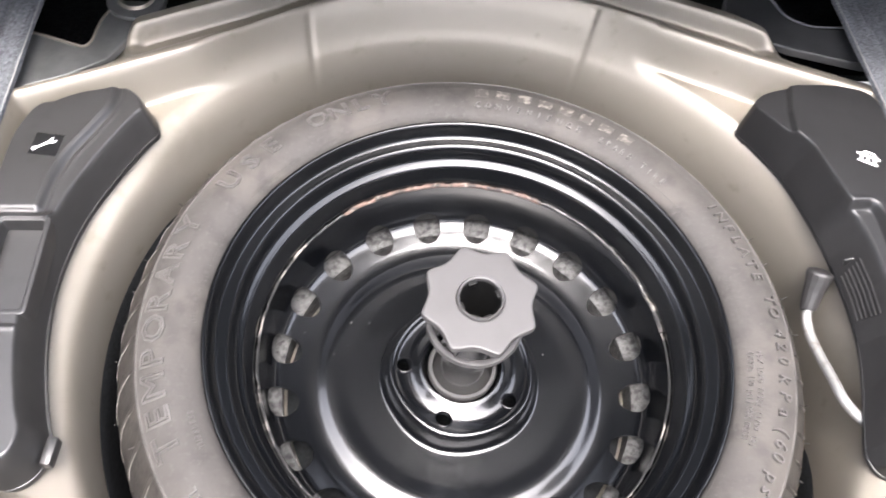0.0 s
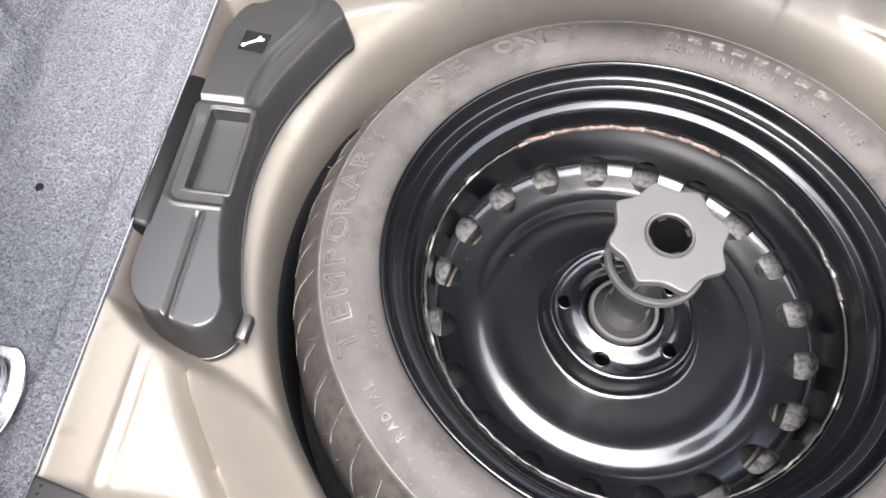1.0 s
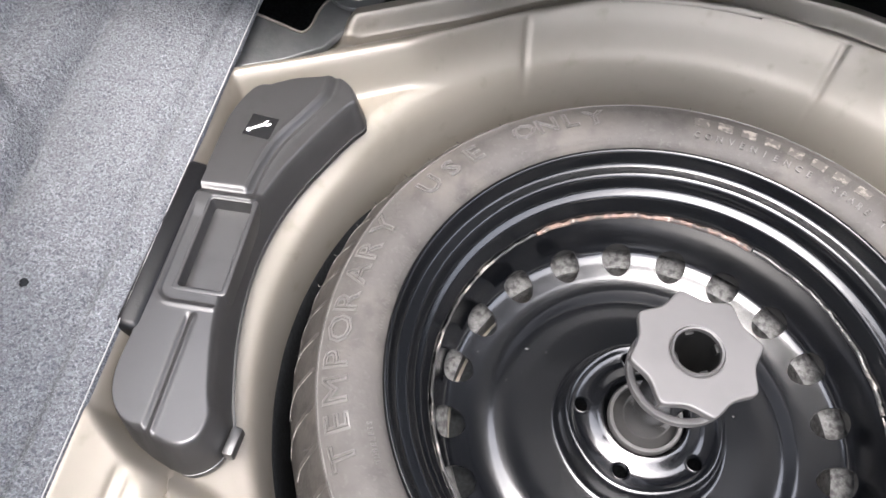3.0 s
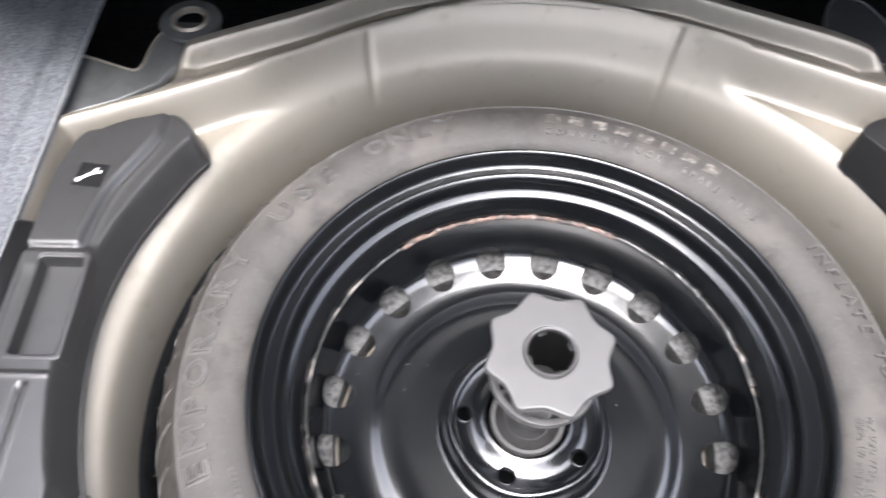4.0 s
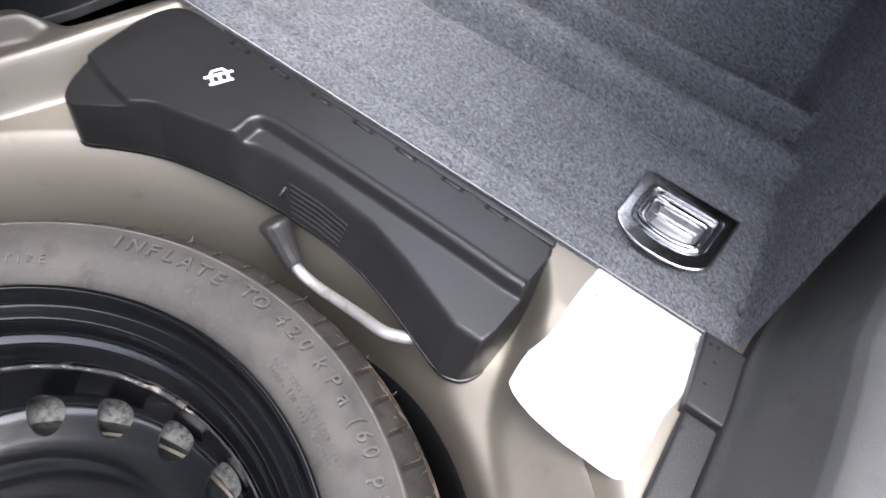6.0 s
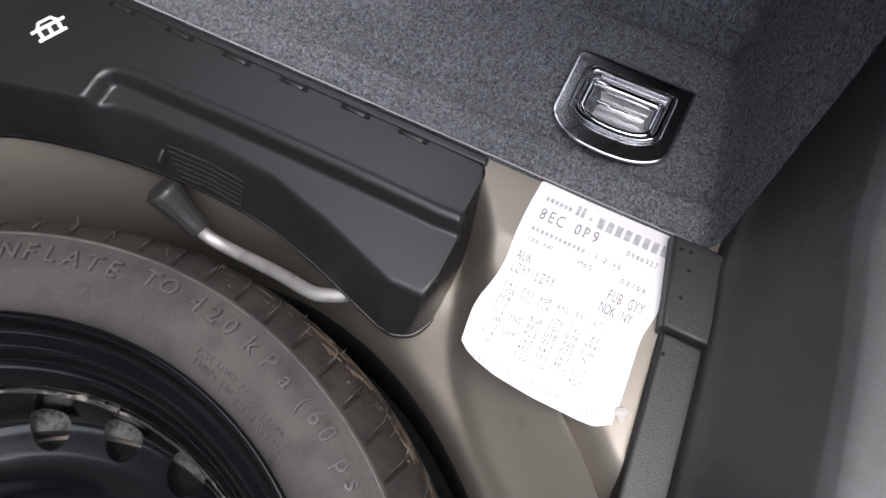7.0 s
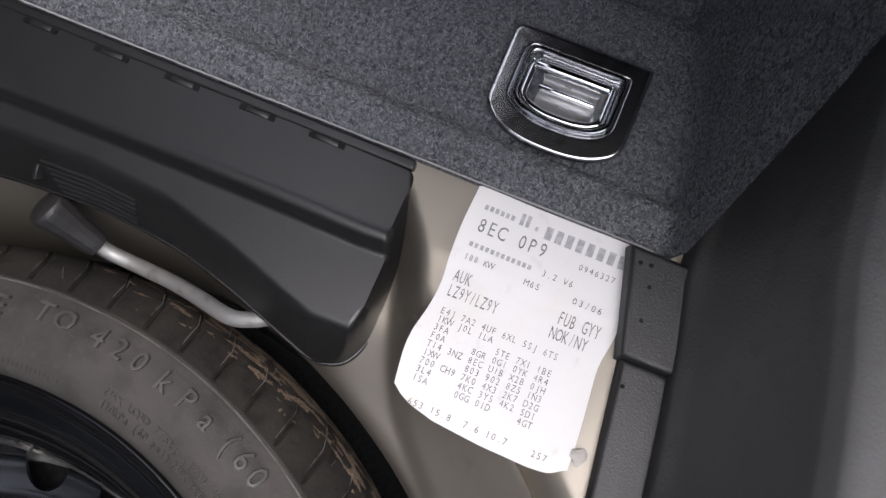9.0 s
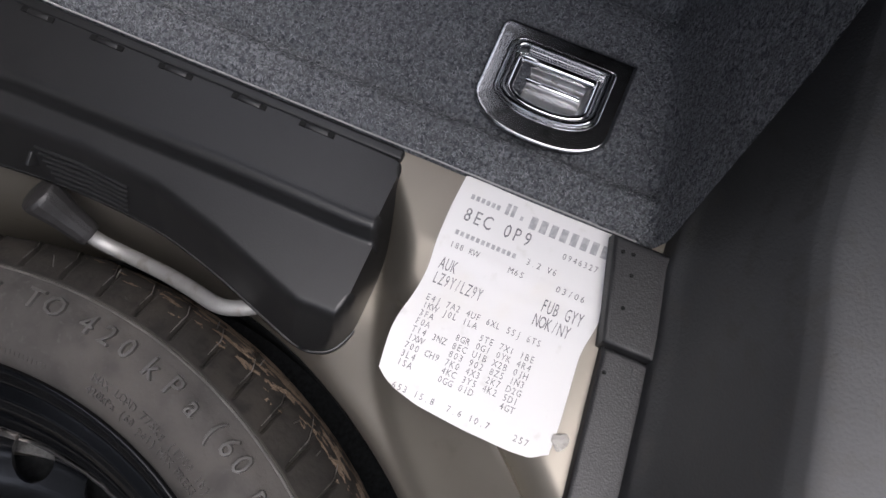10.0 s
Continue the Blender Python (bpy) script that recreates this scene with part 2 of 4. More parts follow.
FL_X, FL_Y = [0, 0.05, 0.10, 0.148, 0.30, 0.43, 0.6], [0.372, 0.369, 0.357, 0.336, 0.264, 0.212, 0.16]
FLL_X, FLL_Y = [0, 0.05, 0.10, 0.149, 0.225, 0.28, 0.33, 0.43, 0.6], [0.372, 0.367, 0.351, 0.326, 0.277, 0.251, 0.227, 0.183, 0.12]
RIL_X, RIL_Y = [0, 0.08, 0.15, 0.21, 0.28, 0.33, 0.43, 0.6], [0.402, 0.399, 0.380, 0.346, 0.313, 0.288, 0.252, 0.21]
RI_X, RI_Y = [0, 0.08, 0.15, 0.30, 0.35, 0.43, 0.6], [0.402, 0.399, 0.388, 0.325, 0.288, 0.255, 0.22]
CREST_X, CREST_Y = zip(*smooth_curve([(0.20, -0.285), (0.245, -0.245), (0.275, -0.210), (0.306, -0.184), (0.349, -0.168), (0.376, -0.157), (0.399, -0.140), (0.415, -0.125), (0.440, -0.095)], 8))
LEDGE, PANEL = 0.032, 0.078


def pan_height(x, y):
    X, r = abs(x), math.hypot(x, y)
    away = math.hypot(x, y + 0.010)
    well = float(np.interp(away, WELL_R, WELL_Z))
    well += frontness(x / max(r, 0.01), y / max(r, 0.01)) * (float(np.interp(away, SLOPE_R, SLOPE_Z)) - well)
    well += 0.030 * ease(away, 0.360, 0.390) * ease(X, 0.140, 0.250) * ease(y, 0.08, 0.14)
    yf, yr = float(np.interp(X, FL_X, FL_Y) if x > 0 else np.interp(X, FLL_X, FLL_Y)), ridge_line(x)
    df = (y - yf) * 0.9
    foot = LEDGE + 0.044 * (1 - ease(X, 0.15, 0.21))
    front = foot + (LEDGE + 0.044 - foot) * ease(df, -0.019, 0.002)
    s = (y - yf) / (yr - yf)
    front -= 0.021 * ease(s, 0.08, 0.62) * (1 - ease(s, 0.72, 0.93)) * (1 - ease(X, 0.315, 0.340))
    front -= 0.10 * ease(y - yr, 0.004, 0.03)
    front -= (0.026 if x > 0 else 0.040) * ease(y - yf, 0.004, 0.042) * ease(X, 0.320, 0.352)
    back = -y + float(np.interp(X, CREST_X, CREST_Y)) - (0.010 if x > 0 else 0)
    ledge = LEDGE + (0.003 + 0.007 * ease(away, 0.336, 0.410)) * ease(-x, 0.12, 0.26) * (1 - ease(y, 0.09, 0.18))
    side = ledge + (PANEL - ledge) * ease(X, 0.398, 0.416)
    rear = ledge + (PANEL - ledge) * ease(back, -0.018, 0.005) - 0.0015 * ease(back, -0.02, 0.012) * (1 - ease(X, 0.364, 0.378)) + (0.0019 if x < 0 else 0.0003) * (math.exp(-((X - 0.376) / 0.0034) ** 2) + math.exp(-((X - 0.366) / 0.0034) ** 2)) * ease(back, 0, 0.02) + (0.005 if x < 0 else 0.001) * ease(-y, 0.258, 0.274)
    outer = soft_max(front, soft_max(side, rear, 0.006 if x < 0 else 0.0012), 0.006) if y < yf else front
    z = soft_min(well, outer, 0.026 - 0.014 * ease(y, 0.06, 0.14) * ease(X, 0.14, 0.18) + 0.014 * ease(-y, 0.10, 0.19))
    # the pressed creases in the front wall
    fold = X - (0.146 if x > 0 else 0.157) + (0.36 if x > 0 else 0.15) * (yf - y)
    z -= 0.0036 * math.exp(-(fold / 0.0032) ** 2) * ease(df, -0.05, -0.035) * (1 - ease(df, 0.004, 0.012))
    return z


def fan_sheet(xs, ws, low, high, height):
    """A sheet whose rows run from low(x) to high(x)."""
    bm = bmesh.new()
    grid = []
    for x in xs:
        a, b = low(x), high(x)
        grid.append([bm.verts.new((x, a + (b - a) * w, height(x, a + (b - a) * w))) for w in ws])
    for p, q in zip(grid, grid[1:]):
        for j in range(len(ws) - 1):
            bm.faces.new((p[j], q[j], q[j + 1], p[j + 1]))
    return bm


def ridge_line(x):
    return sum(float(np.interp(x + d, RI_X, RI_Y) if x + d > 0 else np.interp(-x - d, RIL_X, RIL_Y)) for d in (-0.016, -0.008, 0, 0.008, 0.016)) / 5


def sill_shift(x):
    """The sill bows back towards its middle."""
    X = abs(x)
    return -0.004 - 0.2 * max(0.0, min(0.05, 0.41 - X)) - 0.115 * max(0.0, 0.36 - X)


def pan_reach(th):
    """How far the pan runs from the wheel's centre."""
    c, d = math.cos(th), math.sin(th)
    low, high = 0.2, 0.8
    for _ in range(30):
        m = 0.5 * (low + high)
        x, y = m * c, m * d
        if abs(x) < 0.445 and y > -0.284 + sill_shift(x) and y < ridge_line(x) + 0.016:
            low = m
        else:
            high = m
    return low


def pan_mesh():
    bm = bmesh.new()
    n, rings = 960, []
    core = [0.004, 0.10, 0.20, 0.29, 0.310]
    for i in range(n):
        th = 2 * math.pi * i / n
        end = pan_reach(th)
        a = min(0.315, end - 0.02)
        m = min(0.392, max(a + 0.01, end - 0.008))
        rs = [r for r in core if r < a] + [a + 0.0001 * k for k in range(5 - len([r for r in core if r < a]))]
        rs += span(a + 0.001, m, 46) + span(m, end, 62)[1:]
        rings.append([bm.verts.new((r * math.cos(th), r * math.sin(th), pan_height(r * math.cos(th), r * math.sin(th)))) for r in rs])
    for i in range(n):
        p, q = rings[i], rings[(i + 1) % n]
        for j in range(len(p) - 1):
            bm.faces.new((p[j], q[j], q[j + 1], p[j + 1]))
    return bm


floor_pan = part("floor", pan_mesh(), PAINT, None, angle=80)
tagged(floor_pan, "beige painted steel boot floor pan with a spare wheel well", "floor", kind="structure")

mat = part("floor_mat", lathe([(0.1815, -0.1635), (0.1800, -0.1350), (0.1806, -0.1318), (0.1822, -0.1308), (0.1900, -0.1306), (0.208, -0.1308), (0.222, -0.1408), (0.285, -0.1395), (0.292, -0.160)], 96), MAT)
# Black disc standing in for the dark beneath the vent and bolt holes.
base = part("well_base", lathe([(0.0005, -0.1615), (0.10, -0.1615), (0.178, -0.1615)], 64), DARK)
tagged(base, "black disc added on the well base as shade below the holes", "lining", kind="structure")
tagged(mat, "grey felt sound mat lying in the wheel well", "mat", kind="structure")


# Black ring standing in for the shade deep in the tyre gap.
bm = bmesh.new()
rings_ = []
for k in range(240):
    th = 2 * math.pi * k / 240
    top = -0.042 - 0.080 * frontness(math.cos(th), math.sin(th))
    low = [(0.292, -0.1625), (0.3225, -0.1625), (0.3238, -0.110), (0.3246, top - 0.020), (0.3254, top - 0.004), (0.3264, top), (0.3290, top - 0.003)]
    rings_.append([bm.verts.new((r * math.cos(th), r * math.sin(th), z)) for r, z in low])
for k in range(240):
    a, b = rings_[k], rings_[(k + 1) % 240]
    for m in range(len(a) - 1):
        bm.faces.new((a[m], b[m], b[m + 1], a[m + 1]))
shade_ring = part("well_shade", bm, DARK, None, angle=60)
shade_ring.location = (0, -0.010, 0)
tagged(shade_ring, "black ring added in the gap round the well as shade", "lining", kind="structure")


# ---- carpet sides, sill, front void ----
def off_line(x, y, line):
    """The distance from a line of points."""
    best = 9.0
    for (ax, ay), (bx, by) in zip(line, line[1:]):
        t = max(0, min(1, ((x - ax) * (bx - ax) + (y - ay) * (by - ay)) / ((bx - ax) ** 2 + (by - ay) ** 2)))
        best = min(best, math.hypot(x - ax - t * (bx - ax), y - ay - t * (by - ay)))
    return best


# height of the pressed ribs along the side carpet: step, rib, channel, rib, pocket
PRESSED = ((0.500, 0.524, 0.531, 0.540, 0.548, 0.555, 0.561, 0.577, 0.582, 0.587, 0.594, 0.606, 0.630, 0.660), (0.0, 0.001, -0.007, 0.019, 0.0230, 0.021, 0.003, 0.002, 0.025, 0.0285, 0.024, -0.014, -0.022, -0.008))


def carpet_height(X, y):
    z = 0.086 - 0.003 * (1 - ease(X, 0.413, 0.419)) - 0.0062 * math.exp(-((X - 0.4400) / 0.0038) ** 2) + 0.0022 * math.exp(-((X - 0.4315) / 0.0035) ** 2)
    z += 0.0075 * ease(X, 0.43, 0.52)
    dip = 1 - ease(y, 0.058, 0.092)
    z += dip * sum(float(np.interp(X + 0.0011 * k, *PRESSED)) for k in (-1, 0, 1)) / 3
    z += (1 - dip) * (0.022 * ease(X, 0.536, 0.560) - 0.005 * math.exp(-((X - 0.537) / 0.005) ** 2))
    z += (1 - 0.85 * dip) * 0.024 * math.exp(-(off_line(X, y, ((0.80, 0.235), (0.665, 0.158), (0.600, 0.112), (0.562, 0.080))) / 0.0125) ** 4)
    # the recess that takes the lashing eye
    z -= 0.022 * ease(X, 0.451, 0.456) * (1 - ease(X, 0.480, 0.485)) * (1 - ease(abs(y + 0.211), 0.016, 0.021))
    start = 0.655 - 0.06 * (1 - dip)
    z += 1.6 * max(0, X - start)
    z = soft_max(z, 0.087 + 6.0 * (-0.2785 + 0.24 * (X - 0.42) - y) + 0.08 * (X - 0.42), 0.006)
    return z


def carpet_edge(X):
    return float(np.interp(X, (0.41, 0.42, 0.45, 0.511, 0.60, 0.86), (-0.2825, -0.2846, -0.2910, -0.2980, -0.2950, -0.2400)))


def carpet_side(sign):
    xs = [0.4130, 0.4135, 0.4142, 0.4155, 0.417] + span(0.42, 0.63, 110) + span(0.634, 0.86, 50)
    bm = fan_sheet(xs, span(0, 1, 240), carpet_edge, lambda X: 0.62, lambda X, y: carpet_height(X, y) + 0.0016 * noise.noise((X * 30, y * 30, 3.0 * sign)) - 0.006 * (1 - ease(X, 0.4128, 0.4145)))
    bmesh.ops.scale(bm, vec=(sign, 1, 1), verts=bm.verts)
    return bm


for sign, name in ((1, "wall_right"), (-1, "wall_left")):
    tagged(part(name, carpet_side(sign), CARPET, None, angle=80), "grey felt carpet lining over the side of the boot", "carpet", kind="structure")

# the nap of the felt: short curled strands lying over it
STRAND = bpy.data.materials.new("grey felt strands")
STRAND.use_nodes = True
nodes_ = STRAND.node_tree.nodes
nodes_["Principled BSDF"].inputs["Roughness"].default_value = 0.9
nodes_["Principled BSDF"].inputs["Specular IOR Level"].default_value = 0.1
island = nodes_.new("ShaderNodeNewGeometry")
shades = nodes_.new("ShaderNodeValToRGB")
shades.color_ramp.elements[0].color, shades.color_ramp.elements[1].color = (0.075, 0.079, 0.086, 1), (0.29, 0.30, 0.315, 1)
STRAND.node_tree.links.new(island.outputs["Random Per Island"], shades.inputs["Fac"])
STRAND.node_tree.links.new(shades.outputs["Color"], nodes_["Principled BSDF"].inputs["Base Color"])


def felt_nap(sign, count, x0, x1, y0, y1, seed):
    rng = np.random.RandomState(seed)
    verts, faces = [], []
    for k in range(count):
        X, y = rng.uniform(x0, x1), rng.uniform(y0, y1)
        if y < carpet_edge(X) + 0.004 or (0.436 < X < 0.497 and abs(y + (0.206 if sign > 0 else 0.216)) < 0.038):
            continue
        z = carpet_height(X, y)
        slope = carpet_height(X + 0.001, y) - z
        if slope > 0.004 or carpet_height(X, y - 0.001) - z > 0.002:
            continue
        a, long_, w = rng.uniform(0, 2 * math.pi), rng.uniform(0.0009, 0.0024), rng.uniform(0.00012, 0.00024)
        bend, lift = rng.uniform(-1.2, 1.2), rng.uniform(0.0004, 0.0012)
        first = len(verts)
        px, py = X, y
        for j in range(3):
            c, d = math.cos(a), math.sin(a)
            h = carpet_height(px, py) + 0.0003 + lift * (1.0 if j == 1 else 0.35)
            verts += [(sign * (px - d * w), py + c * w, h), (sign * (px + d * w), py - c * w, h)]
            px, py, a = px + c * long_ / 2, py + d * long_ / 2, a + bend
        faces += [(first, first + 1, first + 3, first + 2), (first + 2, first + 3, first + 5, first + 4)]
    me = bpy.data.meshes.new("felt_nap")
    me.from_pydata(verts, [], faces)
    me.materials.append(STRAND)
    ob = new("felt_nap", me)
    ob.parent = bpy.data.objects["wall_right" if sign > 0 else "wall_left"]
    tagged(ob, "short grey felt strands on the carpet", kind="stuff")


felt_nap(1, 30000, 0.415, 0.58, -0.30, 0.02, 3)
felt_nap(1, 16000, 0.415, 0.62, 0.02, 0.30, 5)
felt_nap(-1, 26000, 0.415, 0.62, -0.30, 0.25, 7)

PALE = material("pale cut carpet edge", (0.30, 0.30, 0.295), 0.9)
for sign, name in ((1, "trim_right"), (-1, "trim_left")):
    pts = [(sign * (0.4133 + 0.0003 * noise.noise((k * 0.9, sign, 0))), y, carpet_height(0.4150, y) - 0.0004 + 0.0004 * noise.noise((k * 0.5, 2, sign))) for k, y in enumerate(span(-0.272, 0.40, 80))]
    tagged(part(name, tube(pts, 0.00050, 6), PALE), "pale cut edge of the grey side carpet", "trim", kind="structure")

SILL_PROFILE = [(-0.2785, 0.050), (-0.2835, 0.091), (-0.291, 0.104), (-0.312, 0.160), (-0.318, 0.170), (-0.328, 0.175), (-0.375, 0.178), (-0.395, 0.170), (-0.402, 0.15), (-0.402, -0.2)]
bm = bmesh.new()
prof = smooth_curve(SILL_PROFILE, 3)
rows_ = []
for x in span(-0.62, 0.62, 40):
    rows_.append([bm.verts.new((x, y + sill_shift(x), z)) for y, z in prof])
for a, b in zip(rows_, rows_[1:]):
    for i in range(len(prof) - 1):
        bm.faces.new((a[i], b[i], b[i + 1], a[i + 1]))
tagged(part("wall_rear", bm, SILL), "charcoal plastic loading sill trim", "sill", kind="structure")

front = part("wall_front", box((1.8, 0.02, 0.9), (0, 0.66, 0.2)), DARK)
tagged(front, "black felt bulkhead behind the boot floor", "wall", kind="structure")
under = part("floor_lining", box((1.8, 0.36, 0.01), (0, 0.56, -0.06)), DARK)
tagged(under, "plain matt black below the bulkhead", "lining", kind="structure")
# Unseen black panels, their edges placed to block light from the boot.
bm = box((2.0, 0.6, 0.03), (0, 0.775, 0.51))
for sign in (1, -1):
    edge = 0.69 if sign > 0 else 0.59
    box((0.95 - edge, 1.3, 0.03), (sign * (edge + 0.95) / 2, -0.10, 0.50), bm=bm)
    edge, fore = (0.39, -0.11) if sign > 0 else (0.41, -0.13)
    box((0.95 - edge, 0.76 + fore, 0.028), (sign * (edge + 0.95) / 2, (fore - 0.76) / 2, 0.50), bm=bm)
    # low unseen cover added to shade the front corner
    near = 0.165 if sign > 0 else 0.18
    box((0.60, 0.60 - near, 0.02), (sign * 0.66, (0.60 + near) / 2, 0.31), bm=bm)
    box((0.03, 1.7, 1.0), (sign * 0.95, 0.0, 0.03), bm=bm)
tagged(part("ceiling", bm, DARK, smooth=False), "black unseen shelf and panels added round boot opening to block light", "ceiling", kind="structure")

# The unseen raised lid, leaned and lengthened to block light from the front.
lid = part("wall_lid", box((1.2, 0.05, 0.95), (0, 0, 0.475), 0.01), DARK)
lid.matrix_world = pose(0, 0.42, 0.53, 18, 0, 0)
tagged(lid, "dark lining of the unseen raised boot lid, leaned to block light", "boot lid", kind="structure")
ASPHALT = material("grey asphalt", (0.07, 0.07, 0.068), 0.9, grain=(200, 0.4), bump=(150, 0.004, "noise"))
# Unseen wall added to hide low sky and bounce light into the boot.
WALL = material("pale unseen wall", (0.46, 0.445, 0.42), 0.9, spots=[(2, (0.36, 0.35, 0.33), 0.4, 0.7)], bump=(60, 0.003, "noise"))
tagged(part("ground", box((600, 600, 0.02), (0, 0, -0.76)), ASPHALT, smooth=False), "grey asphalt ground below the car", "ground", kind="structure")
tagged(part("wall_added", box((12.0, 0.2, 2.6), (0, -4.3, 0.55)), WALL, smooth=False), "pale unseen wall added behind the car to block and bounce light", "wall", kind="structure")

board = part("boot_floor_board", box((0.92, 0.022, 0.40), (0, 0.011, 0.20), 0.006), BOARD)
board.matrix_world = pose(0, 0.200, 0.236, -50, -2.6, 0)
tagged(board, "light grey fabric boot floor board lifted up and propped under the shelf", "board")


# ---- the spare wheel ----
wheel = thing("spare_wheel", "black steel temporary spare wheel lying in the boot well", "wheel")
TYRE = smooth_curve([(0.2345, -0.004), (0.2375, 0.004), (0.245, 0.0105), (0.258, 0.015), (0.272, 0.0135), (0.2812, 0.0098), (0.2862, 0.0078), (0.2868, 0.0063), (0.2875, 0.0062), (0.2881, 0.0068), (0.2896, 0.0046), (0.2965, -0.004), (0.306, -0.019), (0.3125, -0.036), (0.3155, -0.056), (0.3155, -0.075),
                     (0.311, -0.100), (0.297, -0.124), (0.275, -0.139), (0.250, -0.139), (0.232, -0.125), (0.226, -0.100)], 5)
GROOVES = 66


def groove_turn(th):
    """The count of tread grooves up to an angle; their pitch varies round the tyre."""
    return (GROOVES * th + 8 * math.sin(th)) / (2 * math.pi)


def tyre_mesh():
    n = 2960
    bm = bmesh.new()
    rings = []
    for k, (r, z) in enumerate(TYRE):
        a, b = TYRE[max(k - 1, 0)], TYRE[min(k + 1, len(TYRE) - 1)]
        t = Vector((b[0] - a[0], b[1] - a[1])).normalized()
        ring = []
        for i in range(n):
            th = 2 * math.pi * i / n
            d = 0.0
            if z > -0.09 and r > 0.2900:
                run = r - 0.2900 + max(0, -0.02 - z) * 0.8
                ph = groove_turn(th - run * 1.5) % 1.0 - 0.5
                off = abs(ph) * 2 * math.pi / GROOVES * r
                d = -0.0026 * max(0, 1 - (off / 0.0016) ** 2) * ease(run, 0.0, 0.002)
                d += 0.0005 * math.exp(-((off - 0.0024) / 0.0008) ** 2) * ease(run, 0.0, 0.002)
            rr, zz = r + t.y * -d, z + t.x * d
            ring.append(bm.verts.new((rr * math.cos(th), rr * math.sin(th), zz)))
        rings.append(ring)
    for a, b in zip(rings, rings[1:]):
        for i in range(n):
            j = (i + 1) % n
            bm.faces.new((a[i], a[j], b[j], b[i]))
    return bm


tyre = part("tyre", tyre_mesh(), RUBBER, wheel, "dusty black rubber space-saver tyre", angle=60)
TREAD = material("dirty tread rubber", (0.034, 0.0315, 0.029), 0.6, spots=[(14, (0.047, 0.042, 0.037), 0.45, 0.7), (90, (0.024, 0.0225, 0.021), 0.45, 0.7)], bump=(260, 0.0005, "noise"), specular=0.16)
tyre.data.materials.append(TREAD)
for face in tyre.data.polygons:
    face.material_index = 1 if math.hypot(face.center.x, face.center.y) > 0.2890 else 0

# pale strips along the edges of the tread blocks
LIP = material("pale tread edge", (0.17, 0.160, 0.149), 0.55, spots=[(90, (0.05, 0.046, 0.042), 0.45, 0.6)])
RAISED_RING = material("pale rubber ring", (0.090, 0.085, 0.080), 0.5, spots=[(60, (0.060, 0.056, 0.053), 0.45, 0.6)])
bm = bmesh.new()
shoulder = [p for p in TYRE if p[0] > 0.2915 and -0.050 < p[1]]
turns = [(groove_turn(t), t) for t in span(-0.2, 2 * math.pi + 0.2, 4000)]
random.seed(17)
for k in range(GROOVES):
    th0 = float(np.interp(k + 0.5, [q[0] for q in turns], [q[1] for q in turns]))
    low, high = random.randint(0, 3), len(shoulder) - random.randint(0, 5)
    rows_ = []
    for m, (r, z) in enumerate(shoulder[low:high]):
        th = th0 + (r - 0.2900 + max(0, -0.02 - z) * 0.8) * 1.5
        w = 0.00045 * min(1.0, 0.35 + m / 4)
        rows_.append([bm.verts.new(((r + e) * math.cos(th + c / r), (r + e) * math.sin(th + c / r), z + e * 0.8)) for c, e in ((0.0021 - w, 0.0002), (0.0021, 0.0008), (0.0021 + w, 0.0002))])
    for a, b in zip(rows_, rows_[1:]):
        for i in range(2):
            bm.faces.new((a[i], b[i], b[i + 1], a[i + 1]))
part("sidewall_ring", tube([(0.2866 * math.cos(a), 0.2866 * math.sin(a), 0.0076) for a in [2 * math.pi * k / 200 for k in range(200)]], 0.0007, 6, closed=True), RAISED_RING, tyre, "thin raised ring round the tyre")
tagged(part("tread_edge", bm, LIP, tyre, "pale edges of the tread grooves", angle=60), kind="stuff")
UPPER = [p for p in TYRE if p[1] > -0.06 and p[0] > 0.236]


def tyre_z(r):
    return float(np.interp(r, [p[0] for p in UPPER], [p[1] for p in UPPER]))


def on_tyre(angle, r0, size, lift=0.0, wide=1.0):
    """Maps a letter to the sidewall; its foot towards the hub, reading clockwise."""
    def place(x, y, z):
        r = r0 + y * size
        th = radians(angle) - x * wide * size / (r0 + 0.4 * size)
        return (r * math.cos(th), r * math.sin(th), tyre_z(r) + lift + z * size)
    return place


# Paler than the tyre: light caught by the letters is put into their colour.
RAISED = material("paler raised rubber", (0.072, 0.0682, 0.0650), 0.36, spots=[(60, (0.056, 0.053, 0.050), 0.45, 0.65)])


def sidewall_word(name, word, first, last, r0, size, bead=0.046, mat=RAISED, label="", wide=1.22):
    bm = bmesh.new()
    for i, ch in enumerate(word):
        if ch != " ":
            add_glyph(bm, ch, on_tyre(first + (last - first) * i / max(1, len(word) - 1), r0, size, 0.0014 if wide > 1 else 0.0009, wide), *((bead, 0.0) if wide > 1 else (0.0, 0.13)))
    return part(name, bm, mat, tyre, label, angle=50)


for word, first, last, r0, size in (("TEMPORARY", 205.2, 160.4, 0.2635, 0.0270), ("USE", 147.5, 135.5, 0.2580, 0.0260), ("ONLY", 123.4, 107.6, 0.2575, 0.0255),
                                    ("INFLATE", 26.0, 8.2, 0.2665, 0.0165), ("TO", 3.1, 0.3, 0.2700, 0.0160), ("420", -4.2, -9.8, 0.2695, 0.0160), ("kPa", -13.7, -20.3, 0.2690, 0.0165),
                                    ("(60", -23.9, -28.7, 0.2695, 0.0165), ("psi)", -33.0, -40.5, 0.2695, 0.0165), ("RADIAL", -136.0, -146.0, 0.2650, 0.0105)):
    sidewall_word("raised_lettering", word, first, last, r0, size, bead=0.037, wide=1.22 if first > 100 else 1.0)
